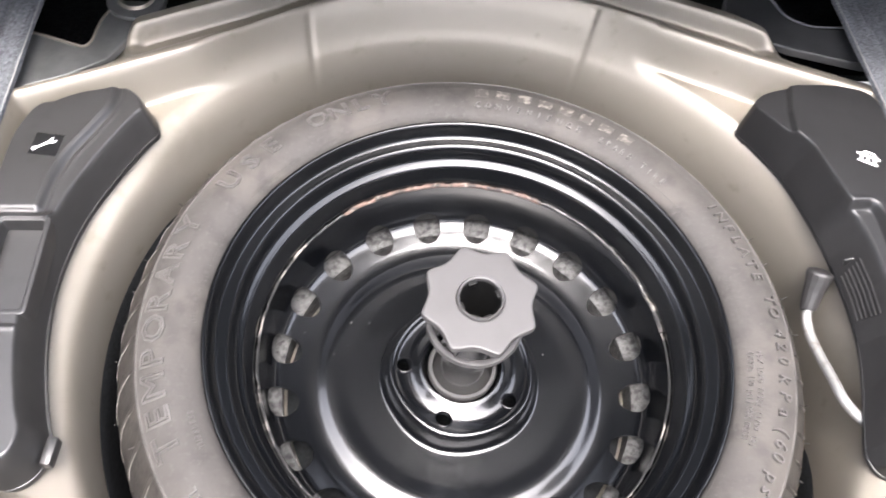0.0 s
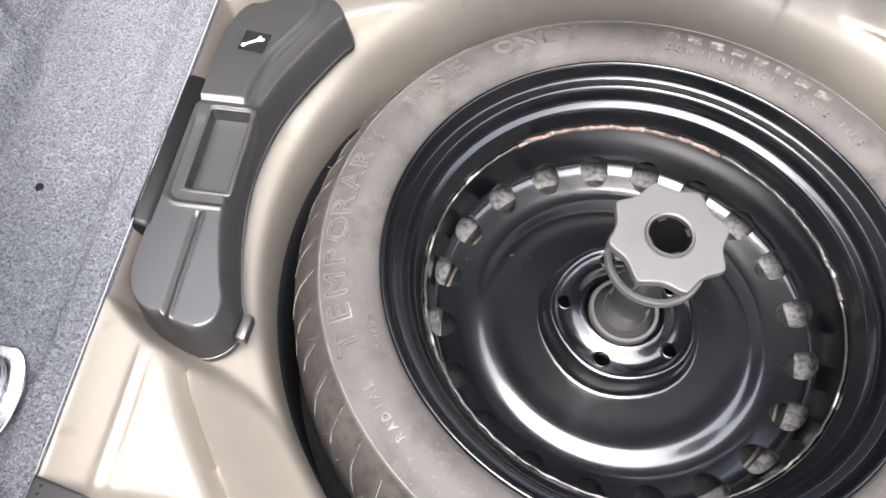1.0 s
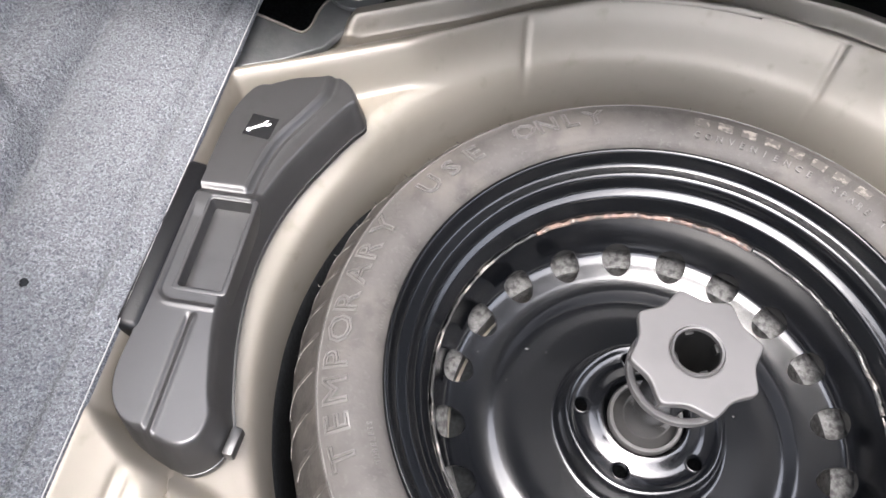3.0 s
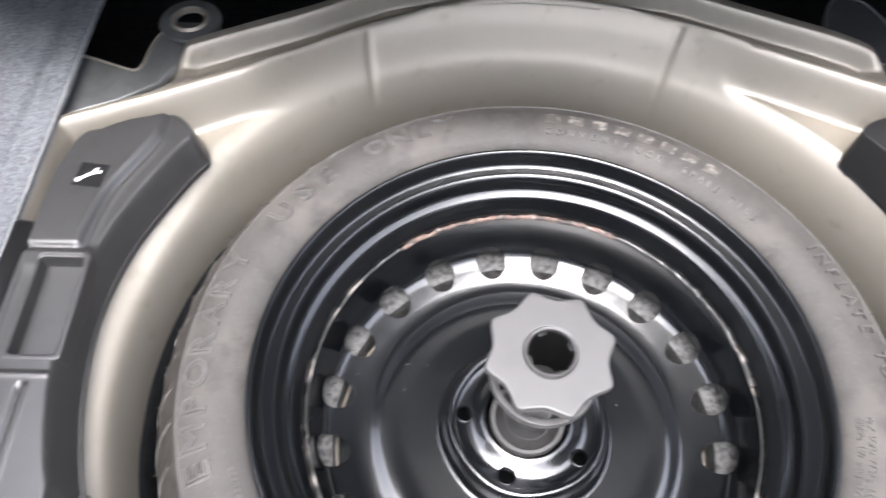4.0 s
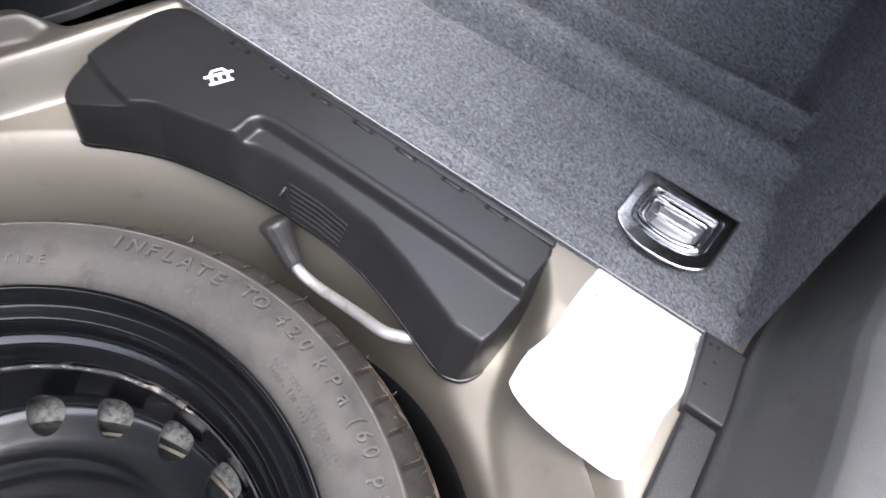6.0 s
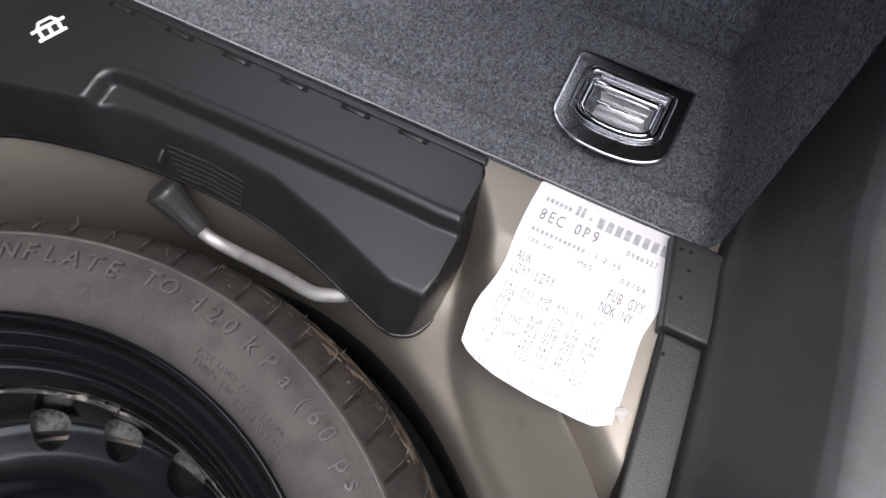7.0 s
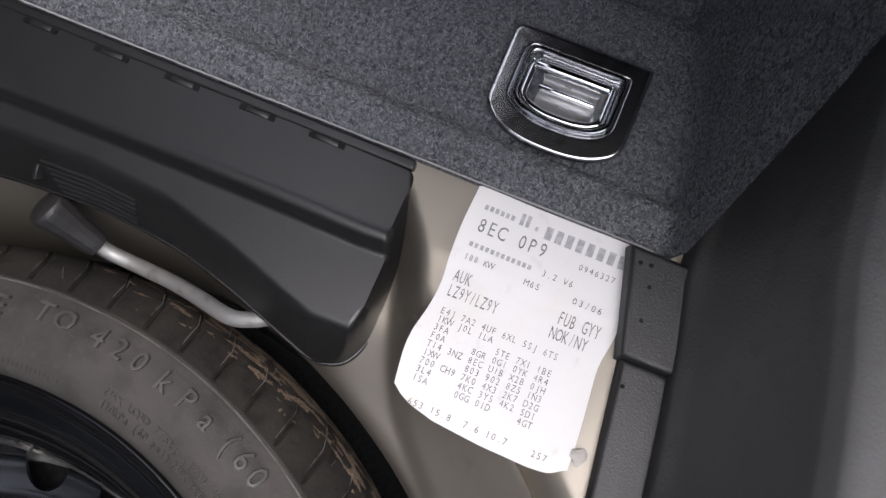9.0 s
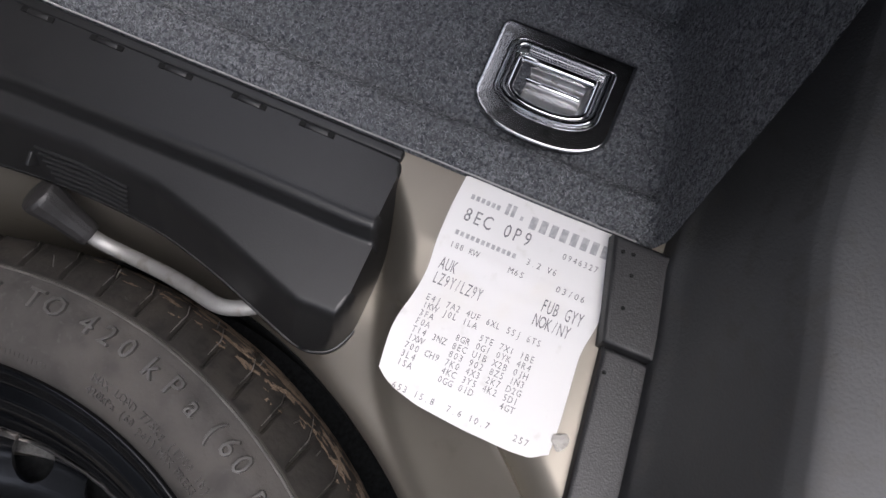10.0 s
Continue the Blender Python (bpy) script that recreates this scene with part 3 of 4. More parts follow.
for word, first, last, r0, size in (("MAX LOAD 775kg (1709 lb)", -8.9, -28.6, 0.2508, 0.0062), ("420kPa (60 psi) MAX PRESS", -8.7, -27.6, 0.2440, 0.0062), ("TUBELESS", 207.5, 200.5, 0.2465, 0.0058),
                                    ("CONVENIENCE", 85.5, 60.5, 0.2478, 0.0085), ("SPARE TIRE", 54.5, 37.0, 0.2478, 0.0085)):
    bm = bmesh.new()
    for i, ch in enumerate(word):
        if ch != " ":
            add_glyph(bm, ch, on_tyre(first + (last - first) * i / (len(word) - 1), r0, size, 0.0004), 0.0, 0.12)
    part("small_lettering", bm, RAISED, tyre, angle=50)


def bar_row(name, first, last, r0, height, n, fill=0.7, mat=None):
    """Plain raised bars in place of writing that cannot be read or is a mark."""
    bm = bmesh.new()
    for i in range(n):
        a = radians(first + (last - first) * i / max(1, n - 1))
        w = (abs(radians(last - first)) / (n - 1) if n > 1 else radians(4.95)) * fill
        quad = []
        for k in range(5):
            th = a - w / 2 + w * k / 4
            quad.append([(r, th) for r in (r0, r0 + height)])
        top = [[bm.verts.new((r * math.cos(t), r * math.sin(t), tyre_z(r) + 0.0006)) for r, t in q] for q in quad]
        low = [[bm.verts.new((r * math.cos(t), r * math.sin(t), tyre_z(r) - 0.0006)) for r, t in q] for q in quad]
        for p, q, u, v in zip(top, top[1:], low, low[1:]):
            bm.faces.new((p[0], p[1], q[1], q[0]))
            bm.faces.new((p[0], q[0], v[0], u[0]))
            bm.faces.new((p[1], u[1], v[1], q[1]))
        bm.faces.new((top[0][0], low[0][0], low[0][1], top[0][1]))
        bm.faces.new((top[-1][0], top[-1][1], low[-1][1], low[-1][0]))
    return tagged(part(name, bm, mat or RUBBER, tyre, angle=30), kind="stuff" if n > 1 else "")


WORN = material("scuffed pale rubber", (0.055, 0.051, 0.046), 0.6, spots=[(120, (0.22, 0.20, 0.18), 0.48, 0.66)])
for k in range(8):
    bar_row("maker_mark", 84.7 - 4.95 * k, 84.7 - 4.95 * k, 0.2605, 0.0125, 1, 0.62, WORN)
for first, last, r0, n in ((148, 133, 0.2405, 22), (124, 105, 0.2405, 30), (181, 160, 0.2400, 30), (39, 27, 0.2425, 20), (9, -2, 0.2425, 18)):
    bar_row("moulded_print", first, last, r0, 0.0028, n, 0.5)

# little rubber hairs left from the mould
bm = bmesh.new()
random.seed(4)
for k in range(54):
    th = 2 * math.pi * (k + random.uniform(-0.3, 0.3)) / 54
    r, z = random.choice(((0.306, -0.018), (0.311, -0.031), (0.2965, -0.0035)))
    o = Vector((r * math.cos(th), r * math.sin(th), z))
    d = Vector((math.cos(th), math.sin(th), 0.7)) * random.uniform(0.002, 0.0055) + Vector((random.uniform(-1, 1), random.uniform(-1, 1), 0)) * 0.0015
    tube([o - d * 0.2, o + d * 0.5, o + d + Vector((0, 0, -0.0008))], [0.0005, 0.0004, 0.0002], 5, bm=bm)
tagged(part("mould_hair", bm, RUBBER, tyre, "thin rubber mould hairs"), kind="stuff")

# dried mud along the shoulder
bm = bmesh.new()
rough = [p for p in TYRE if 0.299 < p[0] and p[1] > -0.066]
prof = [(float(np.interp(k, range(len(rough)), [p[0] for p in rough])), float(np.interp(k, range(len(rough)), [p[1] for p in rough]))) for k in span(0, len(rough) - 1, 70)]
ths = span(radians(-44), radians(4), 420)
grid = [[bm.verts.new(((r + 0.0004) * math.cos(t), (r + 0.0004) * math.sin(t), z + 0.0003)) for r, z in prof] for t in ths]
for i in range(len(ths) - 1):
    for j in range(len(prof) - 1):
        t = ths[i]
        v = noise.noise((t * 26, j * 0.17, 1.7)) + 0.35 * noise.noise((t * 90, j * 0.45, 4.0)) - 0.50 + 0.95 * (j / len(prof)) - 0.8 * abs(t + 0.36)
        if v > 0:
            bm.faces.new((grid[i][j], grid[i + 1][j], grid[i + 1][j + 1], grid[i][j + 1]))
bmesh.ops.delete(bm, geom=[v for v in bm.verts if not v.link_faces], context="VERTS")
part("dried_mud", bm, MUD, tyre, "dried brown mud on the tyre shoulder")

RIM = smooth_curve([(0.2365, -0.004), (0.2362, 0.001), (0.2340, 0.0032), (0.2312, 0.0015), (0.2290, -0.006), (0.2270, -0.012), (0.2215, -0.0145), (0.2165, -0.0165), (0.2140, -0.022),
                    (0.2125, -0.030), (0.2085, -0.0335), (0.2050, -0.036), (0.2015, -0.044), (0.1985, -0.052), (0.1965, -0.070), (0.1965, -0.120)], 4)
part("rim", lathe(RIM, 160), GLOSS, wheel, "gloss black steel rim with stepped rings", angle=60)

# disc with a ring of twenty round holes, and five bolt holes round the hub
DISC = smooth_curve([(0.1950, -0.056), (0.1935, -0.085), (0.1915, -0.100), (0.1885, -0.1085), (0.1845, -0.1128), (0.1790, -0.1155), (0.1720, -0.1178), (0.1640, -0.1204), (0.1580, -0.1224), (0.1520, -0.1236), (0.1465, -0.1237), (0.1415, -0.1227), (0.1365, -0.1213), (0.1315, -0.1205), (0.1265, -0.1207), (0.1215, -0.1215),
                     (0.1150, -0.1225), (0.1080, -0.1229), (0.1000, -0.1230), (0.0920, -0.1230), (0.0860, -0.1230), (0.0812, -0.1229), (0.0790, -0.1217), (0.0776, -0.1180), (0.0766, -0.1120), (0.0755, -0.1060), (0.0743, -0.1008), (0.0725, -0.0978), (0.0702, -0.0967), (0.0680, -0.0973), (0.0658, -0.0987), (0.0632, -0.1002), (0.0575, -0.1014), (0.0525, -0.1007),
                     (0.0485, -0.0992), (0.0450, -0.0975), (0.0420, -0.0959), (0.0398, -0.0953), (0.0378, -0.0985), (0.0365, -0.1150), (0.0300, -0.1180), (0.0005, -0.1180)], 6)
LEN = [0.0]
for p, q in zip(DISC, DISC[1:]):
    LEN.append(LEN[-1] + math.dist(p, q))


def disc_at(s):
    return float(np.interp(s, LEN, [p[0] for p in DISC])), float(np.interp(s, LEN, [p[1] for p in DISC]))


def disc_s(r):
    return float(np.interp(-r, [-p[0] for p in DISC], LEN))


def disc_mesh():
    bm = bmesh.new()
    n, first = 240, radians(0.1)
    angles = [first + 2 * math.pi * i / n for i in range(n)]

    def vert(s, th):
        r, z = disc_at(s)
        if 0.050 < r < 0.092:
            r *= 1 + 0.012 * math.cos(5 * (th - radians(177.1))) * ease(r, 0.058, 0.068) * (1 - ease(r, 0.078, 0.092))
        return bm.verts.new((r * math.cos(th), r * math.sin(th), z))

    def plain(sa, sb, step):
        m = max(1, math.ceil((sb - sa) / step))
        rings = [[vert(sa + (sb - sa) * k / m, th) for th in angles] for k in range(m + 1)]
        for a, b in zip(rings, rings[1:]):
            for i in range(n):
                bm.faces.new((a[i], a[(i + 1) % n], b[(i + 1) % n], b[i]))

    def holed(sm, half, cells, phase, hs, hw, side):
        r0 = disc_at(sm)[0]
        edge = [(-1 + 2 * k / side, -1) for k in range(side)] + [(1, -1 + 2 * k / side) for k in range(side)] + [(1 - 2 * k / side, 1) for k in range(side)] + [(-1, 1 - 2 * k / side) for k in range(side)]
        for c in range(cells):
            mid, wide = phase + 2 * math.pi * c / cells, math.pi / cells
            rings = []
            for t in (0, 0.05, 0.11, 0.18, 0.26, 0.34, 0.43, 0.52, 0.61, 0.70, 0.80, 0.90, 1.0):
                ring = []
                for u, v in edge:
                    a = math.atan2(v, u)
                    hu, hv = hw / (r0 * wide) * math.cos(a), hs / half * math.sin(a)
                    ring.append(vert(sm + half * (hv + (v - hv) * t), mid + wide * (hu + (u - hu) * t)))
                rings.append(ring)
            low = []
            for v in rings[0]:
                d = Vector((v.co.x, v.co.y, 0)).normalized()
                low.append(bm.verts.new(v.co + d * 0.0016 + Vector((0, 0, -0.0022))))
            rings.insert(0, low)
            m = len(edge)
            for a, b in zip(rings, rings[1:]):
                for i in range(m):
                    bm.faces.new((a[i], a[(i + 1) % m], b[(i + 1) % m], b[i]))

    vent, bolt = disc_s(0.1808), disc_s(0.0575)
    plain(0, vent - 0.0210, 0.003)
    holed(vent, 0.0210, 20, radians(9.1), 0.0186, 0.0155, 20)
    plain(vent + 0.0210, bolt - 0.0095, 0.0025)
    holed(bolt, 0.0095, 5, radians(177.1), 0.0070, 0.0070, 48)
    plain(bolt + 0.0095, LEN[-1], 0.0025)
    bmesh.ops.remove_doubles(bm, verts=bm.verts, dist=0.00005)
    return bm


disc = part("disc", disc_mesh(), ENAMEL, wheel, "gloss black pressed steel wheel disc with round vent holes", angle=50)
for k in range(5):
    a = radians(177.1 + 72 * k)
    bm = lathe([(0.0066, -0.1060), (0.0067, -0.1005), (0.0073, -0.0994), (0.0084, -0.0999), (0.0094, -0.1019)], 32)
    bmesh.ops.translate(bm, vec=(0.0575 * math.cos(a), 0.0575 * math.sin(a), 0), verts=bm.verts)
    part("bolt_hole_rim", bm, GLOSS, disc)


def weld(first, last, mat, label, seed, thick):
    pts, rad = [], []
    for k in range(int(abs(last - first) * 1.5) + 1):
        d = first + (last - first) * k / int(abs(last - first) * 1.5)
        th = radians(d)
        w = noise.noise((d * 0.35, seed, 0)) + 0.5 * noise.noise((d * 1.1, seed, 3))
        r = 0.1958 + 0.0010 * w
        pts.append((r * math.cos(th), r * math.sin(th), -0.0560 + 0.0016 * noise.noise((d * 0.2, seed + 5, 0))))
        rad.append(thick * (1 + 0.45 * w))
    part("weld_bead", tube(pts, rad, 8), mat, wheel, label)


SCUFF = material("chipped black enamel", (0.02, 0.02, 0.02), 0.3, spots=[(45, (0.21, 0.19, 0.175), 0.54, 0.68)], bump=(200, 0.001, "noise"))
weld(150, 128, SCUFF, "chipped weld bead", 1.0, 0.0014)
weld(127.5, 62, RUST, "rusty brown weld bead", 2.0, 0.0024)
weld(61.5, 5, SCUFF, "chipped weld bead", 3.0, 0.0020)
weld(4.5, -120, SCUFF, "chipped weld bead", 4.0, 0.0010)
weld(-120.5, -209.5, SCUFF, "chipped weld bead", 5.0, 0.0012)

# specks of dust and chipped enamel on the disc
bm = bmesh.new()
random.seed(11)
for k in range(8):
    th, r = random.uniform(0, 2 * math.pi), random.choice((random.uniform(0.086, 0.132), random.uniform(0.155, 0.168)))
    _, z = disc_at(disc_s(r))
    o, e = Vector((r * math.cos(th), r * math.sin(th), z + 0.0002)), random.uniform(0.0004, 0.0010)
    long_ = random.uniform(0.6, 2.6)
    ring_ = [bm.verts.new(o + Vector((math.cos(a) * e * long_ * random.uniform(0.7, 1.2), math.sin(a) * e * random.uniform(0.7, 1.2), 0))) for a in [2 * math.pi * j / 6 for j in range(6)]]
    top_ = bm.verts.new(o + Vector((0, 0, 0.0003)))
    for j in range(6):
        bm.faces.new((ring_[j], ring_[(j + 1) % 6], top_))
tagged(part("enamel_chip", bm, material("pale dust speck", (0.055, 0.053, 0.051), 0.8), disc, "pale specks of dust and chipped enamel"), kind="stuff")

# ---- the hand wheel that holds it down ----
knob = thing("retaining_hand_wheel", "grey plastic star-shaped hand wheel screwed through the spare wheel hub", "hand wheel", (0.0, 0.0, -0.118))
knob.rotation_euler = (radians(4.3), radians(-0.5), 0)


def star(n=400):
    pts = []
    for k in range(n):
        a = 2 * math.pi * k / n
        w = math.sqrt(math.cos(4 * (a - radians(37))) ** 2 + 0.05)
        pts.append(((0.0515 - 0.0085 * w) * math.cos(a), (0.0515 - 0.0085 * w) * math.sin(a)))
    return pts


def annulus(outer, inner, z0, z1, bevel=0.001, seg=3):
    """A plate with a hole; outer and inner are loops with the same number of points."""
    bm = bmesh.new()
    n = len(outer)

    def ring(loop, d, z):
        out = []
        for i in range(n):
            a, b = Vector(loop[i - 1]), Vector(loop[(i + 1) % n])
            t = (b - a).normalized()
            p = Vector(loop[i]) + Vector((-t.y, t.x)) * d
            out.append(bm.verts.new((p.x, p.y, z)))
        return out

    rings = [ring(outer, 0, z0), ring(outer, 0, z1 - bevel)]
    rings += [ring(outer, bevel * (1 - math.cos(a)), z1 - bevel + bevel * math.sin(a)) for a in [math.pi / 2 * k / seg for k in range(1, seg + 1)]]
    hold = min(0.0008, 0.15 * math.dist(outer[0], inner[0]))
    rings += [ring(outer, bevel + hold, z1), ring(inner, -bevel - hold, z1)]
    rings += [ring(inner, -bevel * (1 - math.cos(a)), z1 - bevel + bevel * math.sin(a)) for a in [math.pi / 2 * k / seg for k in range(seg, 0, -1)]]
    rings += [ring(inner, 0, z1 - bevel), ring(inner, 0, z0)]
    for a, b in zip(rings, rings[1:] + rings[:1]):
        for i in range(n):
            bm.faces.new((a[i], a[(i + 1) % n], b[(i + 1) % n], b[i]))
    return bm


def circle(r, n=400, at=(0, 0)):
    return [(at[0] + r * math.cos(2 * math.pi * k / n), at[1] + r * math.sin(2 * math.pi * k / n)) for k in range(n)]


part("star_grip", annulus(star(), circle(0.0195), 0.1785, 0.1855, 0.0016), KNOB, knob, angle=55)
part("bore_rim", lathe([(0.0200, 0.176), (0.0200, 0.1872), (0.0190, 0.1884), (0.0174, 0.1874), (0.0168, 0.176)], 64), KNOB, knob, angle=50)
# Flat black put in for the shade inside the bore, hinge slots and pinholes.
BLACK = material("black of hollows", (0.004, 0.004, 0.004), 0.6, specular=0.2)
part("bore", lathe([(0.0168, 0.184), (0.0162, 0.150), (0.0150, 0.120), (0.0005, 0.120)], 48), BLACK, knob, "hollow bore, its shade put in as black")
for k in range(4):
    a = radians(20 + 90 * k)
    part("bore_tooth", box((0.0030, 0.0070, 0.006), (0.0158 * math.cos(a), 0.0158 * math.sin(a), 0.181), 0.0008, turn=Matrix.Rotation(a, 4, "Z")), BLACK, knob)
part("skirt", lathe([(0.0415, 0.1365), (0.0425, 0.1372), (0.0425, 0.1412), (0.0417, 0.1425), (0.0412, 0.1426), (0.0375, 0.1426), (0.0370, 0.1425), (0.0362, 0.1412), (0.0362, 0.1372), (0.0370, 0.1365), (0.0415, 0.1365)], 80), KNOB, knob, angle=45)
for k in range(6):
    a = radians(60 * k)
    part("rib", box((0.0150, 0.0022, 0.039), (0.0310 * math.cos(a), 0.0310 * math.sin(a), 0.1585), 0.0004, turn=Matrix.Rotation(a, 4, "Z")), KNOB, knob)
part("stem", lathe([(0.0200, 0.176), (0.0240, 0.176), (0.0240, 0.150), (0.0205, 0.140), (0.0195, 0.060), (0.0225, 0.030), (0.0300, 0.020), (0.0310, 0.004), (0.0005, 0.004)], 64), material("glossy grey stem plastic", (0.045, 0.044, 0.043), 0.14, 0.0, 0.9, specular=0.9), knob, angle=40)
part("collar", lathe([(0.0340, 0.018), (0.0345, 0.024), (0.0330, 0.0262), (0.0300, 0.0262), (0.0295, 0.018)], 64), KNOB, knob, angle=40)

# ---- storage boxes beside the wheel ----
RIGHT = [(0.3080, -0.142), (0.3135, -0.1515), (0.327, -0.1575), (0.348, -0.1590), (0.378, -0.1580), (0.402, -0.1570), (0.4095, -0.1530), (0.4110, -0.144), (0.4115, -0.10), (0.4115, 0.0), (0.4120, 0.10), (0.4140, 0.175), (0.4125, 0.205), (0.400, 0.2205), (0.374, 0.2275), (0.350, 0.2290), (0.326, 0.2265),
         (0.304, 0.2230), (0.289, 0.2140), (0.2850, 0.202), (0.2955, 0.184), (0.3155, 0.144), (0.328, 0.095), (0.3345, 0.050), (0.3365, 0.005), (0.3335, -0.040), (0.3240, -0.080), (0.3130, -0.114), (0.3075, -0.132)]
LEFT = [(0.3215, -0.120), (0.3225, -0.138), (0.330, -0.1495), (0.343, -0.1555), (0.360, -0.1535), (0.380, -0.1445), (0.398, -0.128), (0.4065, -0.108), (0.407, -0.08), (0.404, 0.0), (0.403, 0.08), (0.4025, 0.115), (0.400, 0.145), (0.387, 0.179), (0.361, 0.1975), (0.337, 0.2050), (0.316, 0.2105), (0.299, 0.199),
        (0.290, 0.178), (0.2985, 0.163), (0.3140, 0.132), (0.333, 0.086), (0.3435, 0.040), (0.3455, -0.007), (0.3395, -0.057), (0.3285, -0.100)]


def loop(points, step=4):
    m = len(points)
    p = [points[-1], *points, points[0], points[1]]
    out = []
    for i in range(1, m + 1):
        for k in range(step):
            t = k / step
            out.append(tuple(0.5 * (2 * b + (c - a) * t + (2 * a - 5 * b + 4 * c - d) * t * t + (3 * b - a - 3 * c + d) * t ** 3) for a, b, c, d in zip(p[i - 1], p[i], p[i + 1], p[i + 2])))
    return out


def mirror(points):
    return [(-x, y) for x, y in reversed(points)]


def rrect(x0, y0, x1, y1, r, n=6):
    out = []
    for cx, cy, a0 in ((x1 - r, y1 - r, 0), (x0 + r, y1 - r, 90), (x0 + r, y0 + r, 180), (x1 - r, y0 + r, 270)):
        for k in range(n + 1):
            a = radians(a0 + 90 * k / n)
            out.append((cx + r * math.cos(a), cy + r * math.sin(a)))
    return out


def step(v, a, b):
    t = np.clip((v - a) / (b - a), 0, 1)
    return t * t * (3 - 2 * t)


def blend_min(a, b, k):
    h = np.clip(0.5 + 0.5 * (b - a) / k, 0, 1)
    return b * (1 - h) + a * h - k * h * (1 - h)


def inside_by(x, y, poly):
    """Signed distance to a closed outline, positive inside."""
    best, odd = np.full(x.shape, 9.0), np.zeros(x.shape, bool)
    for (ax, ay), (bx, by) in zip(poly, poly[1:] + poly[:1]):
        t = np.clip(((x - ax) * (bx - ax) + (y - ay) * (by - ay)) / ((bx - ax) ** 2 + (by - ay) ** 2 + 1e-12), 0, 1)
        best = np.minimum(best, np.hypot(x - ax - t * (bx - ax), y - ay - t * (by - ay)))
        if ay != by:
            odd ^= ((ay > y) != (by > y)) & (x < (bx - ax) * (y - ay) / (by - ay) + ax)
    return np.where(odd, best, -best)


def moulded(outline, top, base, wall, edge, sign=1):
    """A moulded lid over an outline: drafted walls, a rounded edge and a top of given heights."""
    low, high = min(p[1] for p in outline), max(p[1] for p in outline)
    ends = [0.00002 * 1.55 ** k for k in range(13)]
    ys = [low + e for e in ends] + span(low + 0.006, high - 0.006, 280) + [high - e for e in reversed(ends)]
    us = [0.5 - 0.5 * math.cos(math.pi * k / 150) for k in range(151)]
    P = np.zeros((len(ys), len(us), 3))
    for i, y in enumerate(ys):
        xs = [ax + (bx - ax) * (y - ay) / (by - ay) for (ax, ay), (bx, by) in zip(outline, outline[1:] + outline[:1]) if (ay > y) != (by > y)]
        P[i, :, 0], P[i, :, 1] = [min(xs) + (max(xs) - min(xs)) * u for u in us], y
    x, y = P[:, :, 0], P[:, :, 1]
    d = np.maximum(0, inside_by(x, y, outline))
    P[:, :, 2] = blend_min(base + d * (wall(x, y) if callable(wall) else wall), top(x, y), edge)
    P[:, :, 0] *= sign
    bm = bmesh.new()
    grid = [[bm.verts.new(p) for p in row] for row in P.tolist()]
    for a, b in zip(grid, grid[1:]):
        for j in range(len(us) - 1):
            q = (a[j], a[j + 1], b[j + 1], b[j])
            bm.faces.new(q if sign > 0 else q[::-1])
    return bm


RECESS = loop([(0.320, 0.0810), (0.3480, 0.0810), (0.3605, 0.0805), (0.3660, 0.0730), (0.3675, 0.050), (0.3685, 0.0), (0.3690, -0.05), (0.3690, -0.10), (0.3685, -0.14), (0.3680, -0.190), (0.340, -0.195), (0.300, -0.190), (0.290, -0.10), (0.310, 0.0), (0.312, 0.070)], 3)


def jack_foot(y):
    return np.interp(y, (-0.142, -0.132, -0.114, -0.080, -0.040, 0.005, 0.050, 0.095, 0.144, 0.184, 0.202), (0.3080, 0.3075, 0.3130, 0.3240, 0.3335, 0.3365, 0.3345, 0.3280, 0.3155, 0.2955, 0.2850))


def jack_top(x, y):
    s = inside_by(x, y, RECESS)
    z = 0.0810 - 0.0095 * step(s, -0.0008, 0.0050) + 0.0005 * np.exp(-((s + 0.0030) / 0.0018) ** 2)
    # a lower facet round the front inner corner
    c = np.interp(y, (0.148, 0.189, 0.226), (0.3125, 0.3170, 0.3260)) - x
    z -= (0.0050 * step(c, -0.0005, 0.0030) + 0.18 * np.maximum(0, c)) * step(y, 0.146, 0.158)
    # the inner wall leans out beside the recess and stands steeper towards the front
    foot = jack_foot(y)
    return blend_min(0.028 + (2.7 + 2.5 * step(y, 0.068, 0.090) + 7.0 * step(y, 0.150, 0.185)) * (x - foot), z, 0.008)


PLATE = loop([(0.3622, 0.0700), (0.3625, 0.0642), (0.3680, 0.0638), (0.3980, 0.0632), (0.4200, 0.0630), (0.430, 0.105), (0.420, 0.160), (0.390, 0.200), (0.335, 0.2150), (0.3250, 0.1850), (0.3360, 0.1550), (0.3520, 0.1220), (0.3590, 0.0950)], 4)
POCKET_AREA = rrect(0.3420, -0.0430, 0.3960, 0.0590, 0.011)


